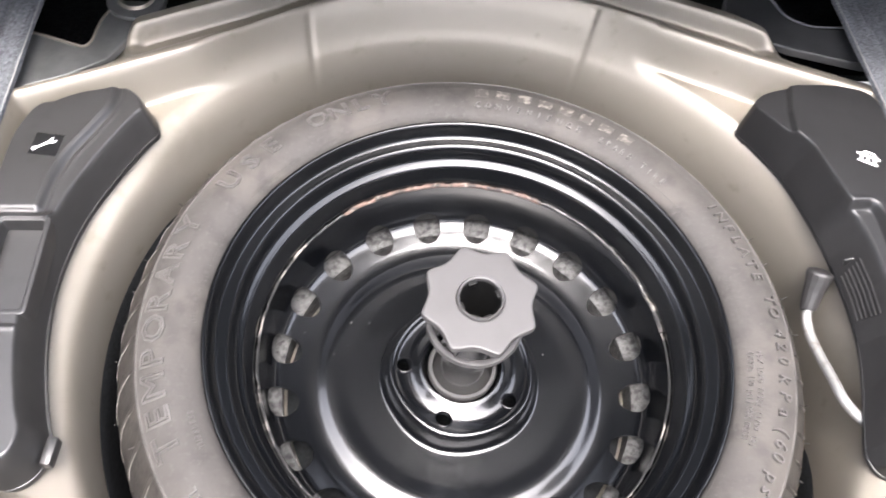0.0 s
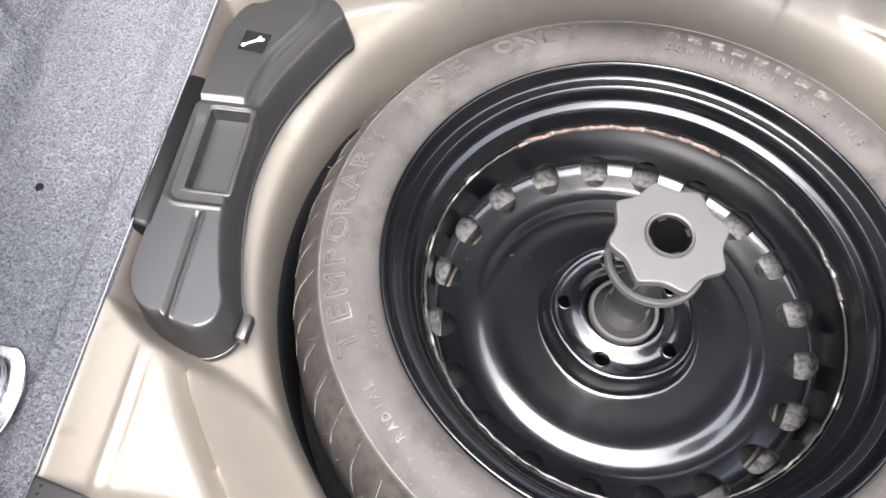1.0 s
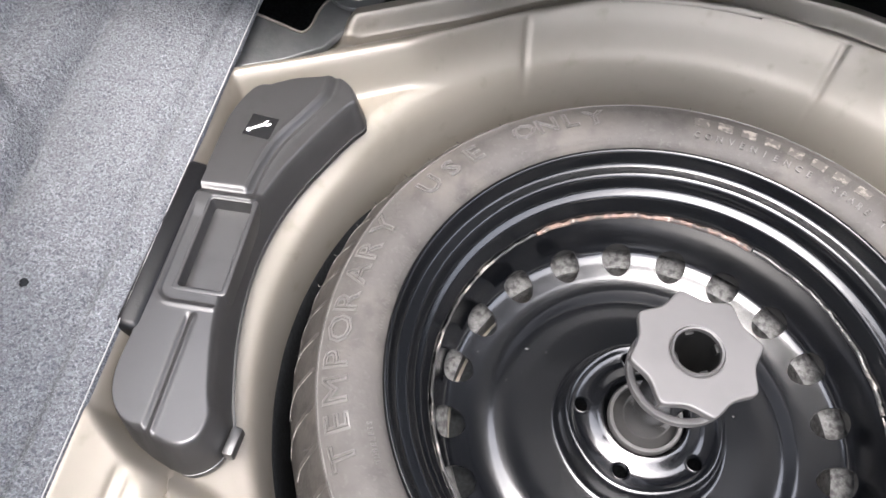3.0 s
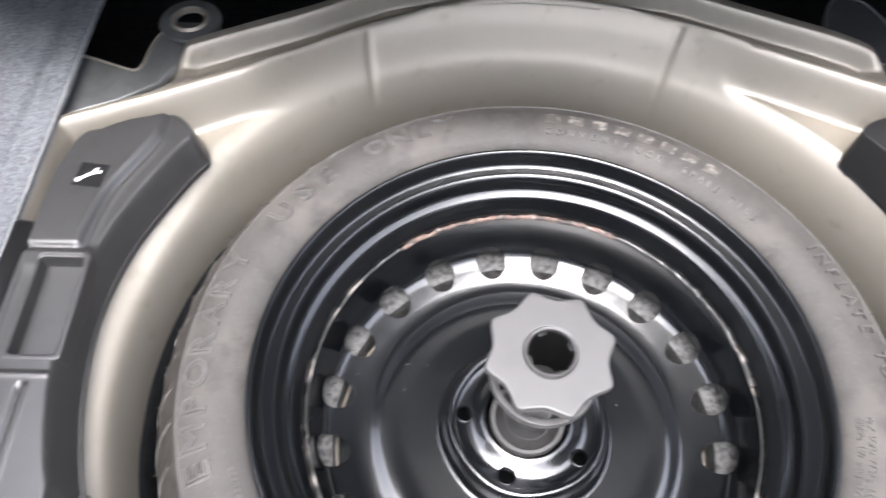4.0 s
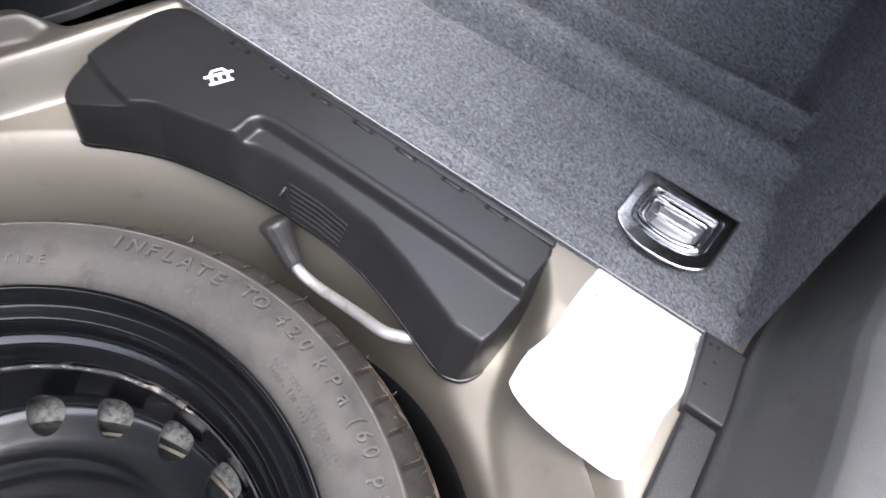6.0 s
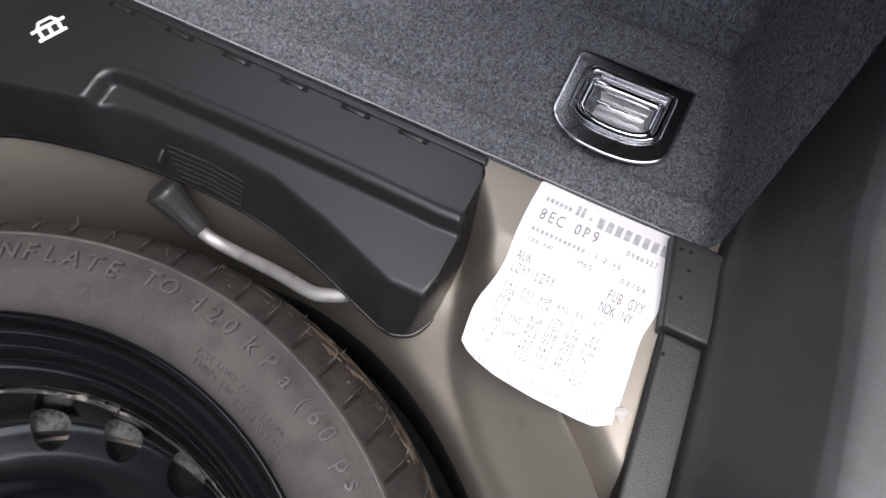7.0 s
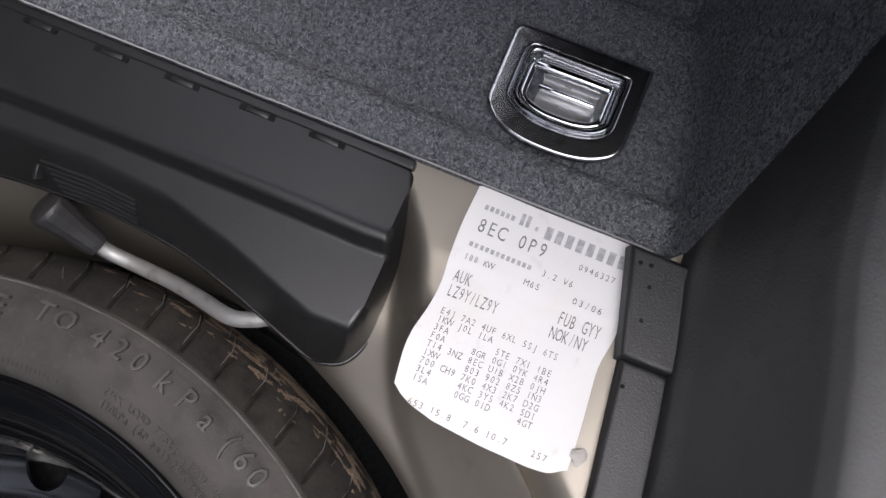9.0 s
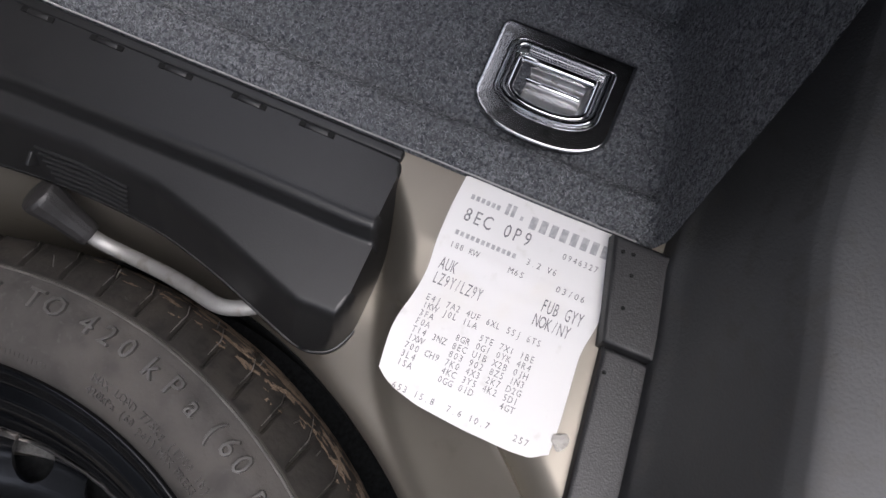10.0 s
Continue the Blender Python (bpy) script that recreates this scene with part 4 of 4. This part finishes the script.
def tool_top(x, y):
    s, q = inside_by(x, y, PLATE), inside_by(x, y, POCKET_AREA)
    z = 0.0800 + 0.0 * x
    upper = step(y, 0.054, 0.064)
    z -= 0.0050 * step(-s, 0.0010, 0.0060) * upper
    z += 0.0007 * step(s, -0.0008, 0.0012) + 0.0004 * np.exp(-((s - 0.0018) / 0.0014) ** 2) * step(y, 0.068, 0.074) - 0.0010 * np.exp(-((s + 0.0030) / 0.0016) ** 2) * upper
    z += 0.0008 * np.exp(-((s + 0.0085) / 0.0020) ** 2) * upper
    z -= 0.0012 * step(q, -0.0008, 0.0008) * (1 - step(y, 0.030, 0.046)) + 0.016 * step(inside_by(x, y, rrect(0.3525, -0.0305, 0.3865, 0.0515, 0.003)), -0.0006, 0.0012)
    z += 0.0010 * np.exp(-((q + 0.003) / 0.0015) ** 2) * (1 - step(y, 0.05, 0.06))
    low = 1 - step(y, -0.056, -0.050)
    z += low * (0.0016 * np.exp(-((x - 0.3640) / 0.0018) ** 2) - 0.0018 * np.exp(-((x - 0.3685) / 0.0020) ** 2))
    return z


jack_box = thing("jack_box", "dark grey moulded plastic jack box beside the spare wheel", "storage box", (0, 0, 0))
part("body", moulded(loop(RIGHT), jack_top, 0.028, 14.0, 0.0075), PLASTIC, jack_box, angle=80)
lip = loop(RIGHT)
part("base_lip", annulus([(1.012 * (x - 0.36) + 0.36, 1.005 * (y - 0.03) + 0.03) for x, y in lip], [(0.975 * (x - 0.36) + 0.36, 0.99 * (y - 0.03) + 0.03) for x, y in lip], 0.0255, 0.0292, 0.001), PLASTIC, jack_box)
part("hinge_strip", prism(rrect(0.4068, -0.1515, 0.4130, 0.165, 0.002), 0.055, 0.0815, 0.0003, 0.0012), PLASTIC, jack_box)
for y in (0.140, 0.098, 0.055, 0.014, -0.026, -0.068, -0.106):
    hinge = part("hinge_tab", box((0.0030, 0.0125, 0.0024), (0.4052, y, 0.0806), 0.0007), PLASTIC, jack_box)
    # black patches stand in for the shade in the hinge slots
    for d in (-0.0078, 0.0078):
        part("slot", box((0.0030, 0.0036, 0.0006), (0.4052, y + d, 0.0812)), BLACK, hinge)
for k in range(6):
    z = 0.0560 - 0.0043 * k
    part("grip_rib", tube([(jack_foot(y) + (z - 0.028) / 2.7 - 0.0004, y, z) for y in span(0.034 - 0.0012 * k, -0.022 + 0.0008 * k, 9)], 0.0010, 8), PLASTIC, jack_box)
part("grip_stop", box((0.0085, 0.0022, 0.020), (0.3432, 0.0370, 0.0420), 0.0006, turn=Matrix.Rotation(radians(-24), 4, "Y")), PLASTIC, jack_box)

wrench_box = thing("tool_box", "dusty, lightened grey plastic tool box with open pocket beside spare wheel", "storage box", (0, 0, 0))
part("body", moulded(loop(LEFT), tool_top, 0.038, lambda x, y: 5.0 + 9.0 * step(x, 0.372, 0.392), 0.0130, -1), DUSTY_LIT, wrench_box, angle=80)
part("base_lip", annulus(mirror(loop(LEFT)), mirror([(0.97 * (x - 0.36) + 0.36, 0.985 * (y - 0.02) + 0.02) for x, y in loop(LEFT)]), 0.037, 0.0425, 0.001), DUSTY_LIT, wrench_box)
part("pocket_frame", annulus(mirror(rrect(0.3478, -0.0345, 0.3895, 0.0545, 0.004)), mirror(rrect(0.3520, -0.0300, 0.3855, 0.0505, 0.0025)), 0.058, 0.0790, 0.0012), DUSTY_LIT, wrench_box, "raised frame round the open pocket")
part("pocket_floor", box((0.033, 0.081, 0.002), (-0.3695, 0.0105, 0.0640)), DUSTY_LIT, wrench_box)
part("clip", box((0.008, 0.021, 0.012), (-0.3185, -0.129, 0.046), 0.002, turn=Matrix.Rotation(radians(-6), 4, "Z")), DUSTY_LIT, wrench_box)
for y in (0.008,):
    part("side_tab", annulus(mirror(rrect(0.4035, y - 0.018, 0.4085, y + 0.018, 0.0015)), mirror(rrect(0.4050, y - 0.015, 0.4070, y + 0.015, 0.0005)), 0.066, 0.0720, 0.0005), DUSTY_LIT, wrench_box)


def flat_symbol(name, pieces, z, parent):
    bm = bmesh.new()
    for pts in pieces:
        bm.faces.new([bm.verts.new((x, y, z)) for x, y in pts])
    bmesh.ops.triangulate(bm, faces=bm.faces)
    ext = bmesh.ops.extrude_face_region(bm, geom=bm.faces[:])
    bmesh.ops.translate(bm, vec=(0, 0, 0.0003), verts=[v for v in ext["geom"] if isinstance(v, bmesh.types.BMVert)])
    return part(name, bm, WHITE, parent, "white printed symbol", smooth=False)


def turned(pts, at, angle, k=1.0):
    c, s_ = math.cos(radians(angle)), math.sin(radians(angle))
    return [(at[0] + k * (x * c - y * s_), at[1] + k * (x * s_ + y * c)) for x, y in pts]


def arc_band(at, r0, r1, a0, a1, n=14):
    """Flat pieces of a ring between two angles."""
    ray = lambda k, r: (at[0] + r * math.cos(radians(a0 + (a1 - a0) * k / n)), at[1] + r * math.sin(radians(a0 + (a1 - a0) * k / n)))
    return [[ray(k, r0), ray(k, r1), ray(k + 1, r1), ray(k + 1, r0)] for k in range(n)]


W = arc_band((-0.0092, 0.0), 0.0009, 0.0024, 0, 360) + arc_band((0.0092, 0.0), 0.0014, 0.0036, 60, 330) + [[(-0.0072, -0.0011), (0.0066, -0.0017), (0.0066, 0.0017), (-0.0072, 0.0011)]]
sticker = box((0.0235, 0.0235, 0.0004), (0, 0, 0), 0.0001, 1)
part("sticker", sticker, material("black sticker film", (0.0095, 0.0095, 0.010), 0.22, specular=0.6), wrench_box, "black square sticker").matrix_world = pose(-0.3680, 0.1285, 0.0811, 0, 0, -7)
flat_symbol("wrench_symbol", [turned(p, (-0.3700, 0.1280), 33, 0.88) for p in W], 0.0813, wrench_box)
J = [[(-0.010, -0.0095), (0.010, -0.0095), (0.010, -0.0070), (-0.010, -0.0070)], [(-0.008, -0.0070), (-0.0055, -0.0070), (-0.0055, -0.0005), (-0.008, -0.0005)], [(0.0055, -0.0070), (0.008, -0.0070), (0.008, -0.0005), (0.0055, -0.0005)],
     [(-0.012, -0.0005), (0.012, -0.0005), (0.012, 0.0020), (-0.012, 0.0020)], [(-0.008, 0.0020), (-0.0055, 0.0020), (-0.0030, 0.0065), (-0.0050, 0.0070)], [(0.0055, 0.0020), (0.008, 0.0020), (0.0050, 0.0070), (0.0030, 0.0065)], [(-0.0050, 0.0050), (0.0050, 0.0050), (0.0050, 0.0072), (-0.0050, 0.0072)],
     [(-0.0012, -0.0070), (0.0012, -0.0070), (0.0012, 0.0), (-0.0012, 0.0)]]
flat_symbol("jack_symbol", [turned(p, (0.3740, 0.1310), -28, 0.92) for p in J], 0.08115, jack_box)

# ---- lever lying between tyre and jack box ----
lever = thing("wheel_brace", "steel wheel brace rod with a dark rubber grip", "tool", (0, 0, 0))
part("grip", tube(smooth_curve([(0.3281, 0.0410, 0.0248), (0.3275, 0.0390, 0.0224), (0.3260, 0.0340, 0.0164), (0.3238, 0.0270, 0.0080), (0.3208, 0.0160, -0.0030), (0.3204, 0.0140, -0.0045)], 4),
                  [0.0040, 0.0078, 0.0102, 0.0116] + [0.0123, 0.0125, 0.0123, 0.0119] + [0.0114, 0.0109, 0.0104, 0.0099, 0.0095, 0.0091, 0.0087, 0.0083, 0.0079, 0.0074, 0.0066, 0.0056, 0.0047], 14), material("dark rubber grip", (0.022, 0.021, 0.021), 0.45, spots=[(60, (0.035, 0.035, 0.035), 0.5, 0.7)], bump=(800, 0.0004, "noise")), lever, "dark rubber grip", angle=25)
part("rod", tube(smooth_curve([(0.3207, 0.0155, -0.0035), (0.3198, 0.0080, -0.0095), (0.3195, -0.0080, -0.0120), (0.3180, -0.0340, -0.0050), (0.3150, -0.0580, 0.0060), (0.3118, -0.0775, 0.0150), (0.3130, -0.0890, 0.0180), (0.3210, -0.1040, 0.0200), (0.3400, -0.1220, 0.0220)], 6), 0.0046, 14), STEEL, lever, "bent zinc plated rod")


# ---- lashing eyes in the carpet ----
def d_loop(w, h, n=30):
    """A D lying on its back: straight along the top edge, rounded below."""
    pts = [(w / 2, 0.0), (-w / 2 + 0.003, 0.0), (-w / 2, -0.003), (-w / 2, -h * 0.70)]
    for k in range(1, n):
        a = math.pi + math.pi * k / n
        pts.append((w / 2 * math.copysign(abs(math.cos(a)) ** 0.85, math.cos(a)), -h * 0.70 + h * 0.30 * math.sin(a)))
    pts += [(w / 2, -h * 0.70), (w / 2, -0.003)]
    # even spacing
    q, out = pts + pts[:1], []
    acc = [0]
    for a, b in zip(q, q[1:]):
        acc.append(acc[-1] + math.dist(a, b))
    for k in range(96):
        s = acc[-1] * k / 96
        out.append((float(np.interp(s, acc, [p[0] for p in q])), float(np.interp(s, acc, [p[1] for p in q]))))
    return out


def lashing_eye(m):
    eye = thing("lashing_eye", "chrome folding lashing eye set in the grey carpet", "tie-down eye", group="lashing eyes")
    shift = lambda pts, dx, dy: [(x + dx, y + dy) for x, y in pts]
    inner, mid, core = shift(d_loop(0.052, 0.036), 0, -0.009), shift(d_loop(0.0455, 0.0305), 0, -0.0115), shift(d_loop(0.0390, 0.0235), 0, -0.0160)
    part("plate", annulus(d_loop(0.071, 0.057), inner, -0.002, 0.0022, 0.0014), SATIN, eye, angle=40)
    part("collar", annulus(inner, mid, -0.012, 0.0052, 0.0018, 5), CHROME, eye, angle=50)
    part("channel", annulus(mid, core, -0.012, -0.0010, 0.0008), CHROME, eye, angle=40)
    part("ring", tube([(x, y, 0.0010) for x, y in shift(d_loop(0.0405, 0.0250), 0, -0.0152)], 0.0021, 12, closed=True), CHROME, eye)
    part("hinge_bar", box((0.0400, 0.0052, 0.006), (0, -0.0172, 0.0010), 0.0022, 4), CHROME, eye)
    bm = bmesh.new()
    rings_ = []
    for f, z in ((1.0, 0.0), (0.97, -0.0045), (0.86, -0.0065), (0.80, -0.0110), (0.0, -0.0112)):
        rings_.append([bm.verts.new((x * f, -0.0270 + (y + 0.0270) * f, z)) for x, y in core])
    for a, b in zip(rings_, rings_[1:]):
        for i in range(96):
            bm.faces.new((a[i], a[(i + 1) % 96], b[(i + 1) % 96], b[i]))
    part("cup", bm, material("satin chrome cup", (0.72, 0.72, 0.72), 0.28, 1.0, spots=[(200, (0.40, 0.39, 0.38), 0.6, 0.68)]), eye, "satin bright recessed cup", angle=30)
    part("tongue", box((0.030, 0.0030, 0.003), (0, -0.0245, -0.0060), 0.001), CHROME, eye)
    eye.matrix_world = m
    return eye


first = lashing_eye(pose(0.4950, -0.2060, 0.0938, 0, 0, -90) @ pose(0, 0, 0, 6, 0, 0))
copy_thing(first, pose(-0.4950, -0.2160, 0.0938, 0, 0, 90) @ pose(0, 0, 0, 6, 0, 0))

# ---- the data label ----
label = thing("data_label", "white printed paper data label with curled edges on the floor panel", "label", (0.414, -0.183, 0.0))
LW, LH = 0.0875, 0.1105


def paper_z(u, v):
    z = pan_height(0.414 - v, -0.183 - u)
    z = max(z, 0.0765) + 0.0012
    z += 0.0010 * math.sin(v * 75 + 0.6) * (1 - ease(u, 0.0, 0.03)) + 0.0016 * ease(v, 0.096, 0.1105) * (0.5 + 0.5 * math.sin(u * 120))
    return z


def paper_place(u, v, lift=0.0):
    return (-v, -u, paper_z(u, v) + lift)


def paper_left(v):
    return float(np.interp(v, (0, 0.02, 0.038, 0.052, 0.066, 0.080, 0.093, 0.104, 0.115), (0.001, 0.0, 0.0004, 0.0022, 0.0008, -0.0024, -0.0014, 0.0006, 0.002)))


def paper_right(v):
    return float(np.interp(v, (0, 0.008, 0.03, 0.046, 0.061, 0.075, 0.095, 0.115), (0.0885, 0.0885, 0.0875, 0.0865, 0.0838, 0.0850, 0.0866, 0.0868)))


def paper_foot(u):
    return float(np.interp(u, (0, 0.003, 0.010, 0.022, 0.047, 0.070, 0.080, 0.0875), (0.1030, 0.1068, 0.1100, 0.1128, 0.1146, 0.1150, 0.1140, 0.1090)))


bm = bmesh.new()
grid = []
for i in range(61):
    w = i / 60
    foot = sum(paper_foot(LW * min(1, max(0, w + d))) for d in (-0.02, 0, 0.02)) / 3
    col = []
    for j in range(73):
        v = foot * j / 72 + 0.0012 * (1 - ease(w, 0, 0.03)) * (1 - j / 72)
        a = sum(paper_left(v + d) for d in (-0.006, -0.003, 0, 0.003, 0.006)) / 5
        b = sum(paper_right(v + d) for d in (-0.004, 0, 0.004)) / 3
        col.append(bm.verts.new(paper_place(a + (b - a) * w, v)))
    grid.append(col)
for i in range(60):
    for j in range(72):
        bm.faces.new((grid[i][j], grid[i + 1][j], grid[i + 1][j + 1], grid[i][j + 1]))
ext = bmesh.ops.extrude_face_region(bm, geom=bm.faces[:])
bmesh.ops.translate(bm, vec=(0, 0, -0.0003), verts=[v for v in ext["geom"] if isinstance(v, bmesh.types.BMVert)])
sheet = part("sheet", bm, PAPER, label)


def print_line(text, u, v, step, size, squeeze=0.75):
    """Typewriter print; v is the line's middle."""
    bm = bmesh.new()
    for i, ch in enumerate(text):
        if ch != " ":
            wide = step * 0.86 / (size * 0.62) * (0.7 if ch in "I." else 1.0)
            add_glyph(bm, ch, lambda x, y, z, i=i: paper_place(u + (i + 0.5) * step + x * size * min(wide, 1.25), v + size * 0.35 - y * size, 0.0004))
    return tagged(part("print", bm, INK, label, smooth=False), kind="stuff")


def print_bars(n, u, v, step, height):
    bm = bmesh.new()
    for i in range(n):
        q = [(u + i * step + step * a, v + height * b) for a, b in ((0.16, -0.5), (0.80, -0.5), (0.80, 0.5), (0.16, 0.5))]
        bm.faces.new([bm.verts.new(paper_place(a, b, 0.0004)) for a, b in q])
    return tagged(part("print_bar", bm, FAINT, label, smooth=False), kind="stuff")


print_bars(6, 0.0070, 0.0100, 0.0027, 0.0026)
print_bars(2, 0.0250, 0.0088, 0.0030, 0.0060)
print_bars(1, 0.0332, 0.0106, 0.0022, 0.0022)
print_bars(8, 0.0380, 0.0106, 0.0053, 0.0066)
print_line("8EC 0P9", 0.0070, 0.0192, 0.0052, 0.0100)
print_line("0946327", 0.0590, 0.0202, 0.0027, 0.0044)
print_bars(12, 0.0068, 0.0296, 0.0027, 0.0024)
print_line("3.2 V6", 0.0440, 0.0296, 0.0027, 0.0046)
print_line("188 KW", 0.0070, 0.0360, 0.0025, 0.0044)
print_line("M6S", 0.0378, 0.0370, 0.0028, 0.0044)
print_line("03/06", 0.0618, 0.0366, 0.0031, 0.0046)
print_line("AUK", 0.0062, 0.0460, 0.0030, 0.0086)
print_line("LZ9Y/LZ9Y", 0.0062, 0.0536, 0.0028, 0.0086)
print_line("FUB GYY", 0.0588, 0.0462, 0.0030, 0.0090)
print_line("NOK/NY", 0.0577, 0.0540, 0.0031, 0.0086)
ROWS_OF_CODES = ("E4J 7A2 4UF 6XL 5SJ 6TS", "1KW J0L 1LA", "3FA         5TE 7X1 1BE", "F0A     8GR 0G1 0YK 4R4", "T14 3NZ 8EC U1B X2B 0JH", "1XW     803 902 8Z5 1N3", "700 CH9 7K0 4X3 2K7 D2G", "3L4     4KC 3Y5 4K2 5D1", "1SA     0GG 01D     4GT")
for k, text in enumerate(ROWS_OF_CODES):
    print_line(text, 0.0068, 0.0640 + 0.00420 * k, 0.00256, 0.0046)
print_line("653 15.8  7.6 10.7    257", 0.0090, 0.1085, 0.00272, 0.0044)

# ---- trim strips along the sill ----
def sill_strip(sign):
    strip = thing("sill_strip", "black grained plastic edge strip with pinholes along the sill", "trim strip", (sign * 0.36, -0.28, 0.08), group="sill strips")
    at = lambda x, y: (sign * x - sign * 0.36, y + 0.28)
    upper = [(0.4120, -0.2590), (0.3590, -0.2718), (0.3590, -0.3010), (0.4120, -0.2920)]
    lower = [(0.3610, -0.2732), (0.2000, -0.2920), (0.2000, -0.3220), (0.3610, -0.3030)]
    for name, shape, top in (("upper_step", upper, 0.0100), ("lower_step", lower, 0.0045)):
        outline = [at(x, y) for x, y in shape]
        part(name, prism(outline if sign > 0 else outline[::-1], -0.010, top, 0.0012, 0.0022), TRIM, strip)
    # black dots stand in for the shade in the pinholes
    for x, y, z in ((0.4035, -0.2670, 0.0100), (0.4040, -0.2720, 0.0100), (0.3940, -0.2745, 0.0100), (0.3780, -0.2760, 0.0100), (0.3480, -0.2790, 0.0045)):
        b = lathe([(0.0011, z + 0.0004), (0.0007, z + 0.0006), (0.0001, z + 0.0002)], 10)
        p = at(x, y)
        bmesh.ops.translate(b, vec=(p[0], p[1], 0), verts=b.verts)
        part("pinhole", b, BLACK, strip)
    return strip


for sign in (1, -1):
    sill_strip(sign)

# ---- bits round the edge ----
pad = part("rubber_strip", box((0.020, 0.155, 0.034), (0, 0, 0), 0.006, 3), material("black rubber", (0.004, 0.004, 0.0045), 0.38, bump=(300, 0.0002, "noise"), specular=0.25))
pad.matrix_world = pose(-0.4100, 0.006, 0.0665, 0, 10, -1.2)
tagged(pad, "black rubber edge strip under the carpet edge", "strip")

bracket = thing("eyelet_bracket", "grey steel lug with a round eyelet on the floor pan", "bracket", (-0.328, 0.326, 0.074))
# Darker than PAINT: shade over the lug and neck is put into the grey.
SHADED_STEEL = material("shaded grey steel", (0.085, 0.087, 0.086), 0.42, 0.3, spots=[(40, (0.065, 0.067, 0.066), 0.4, 0.7)], bump=(200, 0.0003, "noise"))
ear = annulus(circle(0.029, 96), circle(0.0145, 96), -0.004, 0.0, 0.0012)
part("lug", ear, SHADED_STEEL, bracket)
part("eyelet_rim", lathe([(0.0145, -0.004), (0.0140, 0.0015), (0.0160, 0.0028), (0.0185, 0.0005)], 48), PAINT, bracket)
RIM_LINE = smooth_curve([(x + 0.328, y - 0.326, -0.0105) for x, y in ((-0.500, 0.302), (-0.455, 0.295), (-0.427, 0.286), (-0.399, 0.276), (-0.380, 0.269), (-0.370, 0.267), (-0.3645, 0.276), (-0.3625, 0.296), (-0.358, 0.314), (-0.346, 0.336))], 5)
NECK = [(x + 0.328, y - 0.326) for x, y in ((-0.500, 0.190), (-0.410, 0.214), (-0.378, 0.228), (-0.345, 0.251), (-0.330, 0.282), (-0.312, 0.306), (-0.304, 0.336))]
part("neck", prism(NECK + [(p[0], p[1]) for p in RIM_LINE[::-1]], -0.018, -0.0108, 0.0005, 0.002), SHADED_STEEL, bracket)
part("rolled_edge", tube(RIM_LINE, 0.0013, 8), PAINT, bracket)


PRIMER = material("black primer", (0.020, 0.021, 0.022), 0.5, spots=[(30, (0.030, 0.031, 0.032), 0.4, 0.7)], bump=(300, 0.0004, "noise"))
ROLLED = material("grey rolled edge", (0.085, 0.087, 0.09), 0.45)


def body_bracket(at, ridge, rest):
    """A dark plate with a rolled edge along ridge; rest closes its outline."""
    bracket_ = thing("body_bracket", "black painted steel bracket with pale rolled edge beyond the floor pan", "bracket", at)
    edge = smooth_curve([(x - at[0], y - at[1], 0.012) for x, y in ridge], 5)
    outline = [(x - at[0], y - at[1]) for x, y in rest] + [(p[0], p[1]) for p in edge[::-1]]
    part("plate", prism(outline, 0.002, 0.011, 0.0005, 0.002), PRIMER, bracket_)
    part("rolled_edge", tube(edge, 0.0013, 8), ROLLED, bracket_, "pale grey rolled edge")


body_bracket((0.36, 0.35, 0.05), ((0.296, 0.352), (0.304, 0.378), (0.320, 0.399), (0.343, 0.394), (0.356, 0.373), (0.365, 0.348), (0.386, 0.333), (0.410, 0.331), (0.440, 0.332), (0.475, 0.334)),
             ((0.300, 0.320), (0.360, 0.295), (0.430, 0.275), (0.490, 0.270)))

# crumbs and a blob of glue
def crumb(name, at, size, mat, words, category, seed):
    bm = bmesh.new()
    bmesh.ops.create_icosphere(bm, subdivisions=2, radius=size)
    for v in bm.verts:
        v.co *= 1 + 0.5 * noise.noise(v.co * 1.2 / size + Vector((seed, 0, 0)))
        v.co.z *= 0.5
    ob = part(name, bm, mat)
    ob.location = at
    return tagged(ob, words, category)


crumb("dirt_crumb", (-0.487, -0.054, carpet_height(0.487, -0.054) + 0.001), 0.0035, DARK, "dark crumb of dirt on the grey carpet", "crumb", 1.0)
crumb("glue_blob", (0.312, -0.2725, pan_height(0.312, -0.2725) + 0.0008), 0.0040, material("pale dried glue", (0.42, 0.40, 0.37), 0.5, bump=(500, 0.001, "noise")), "pale blob of glue on the floor panel", "glue", 2.0)
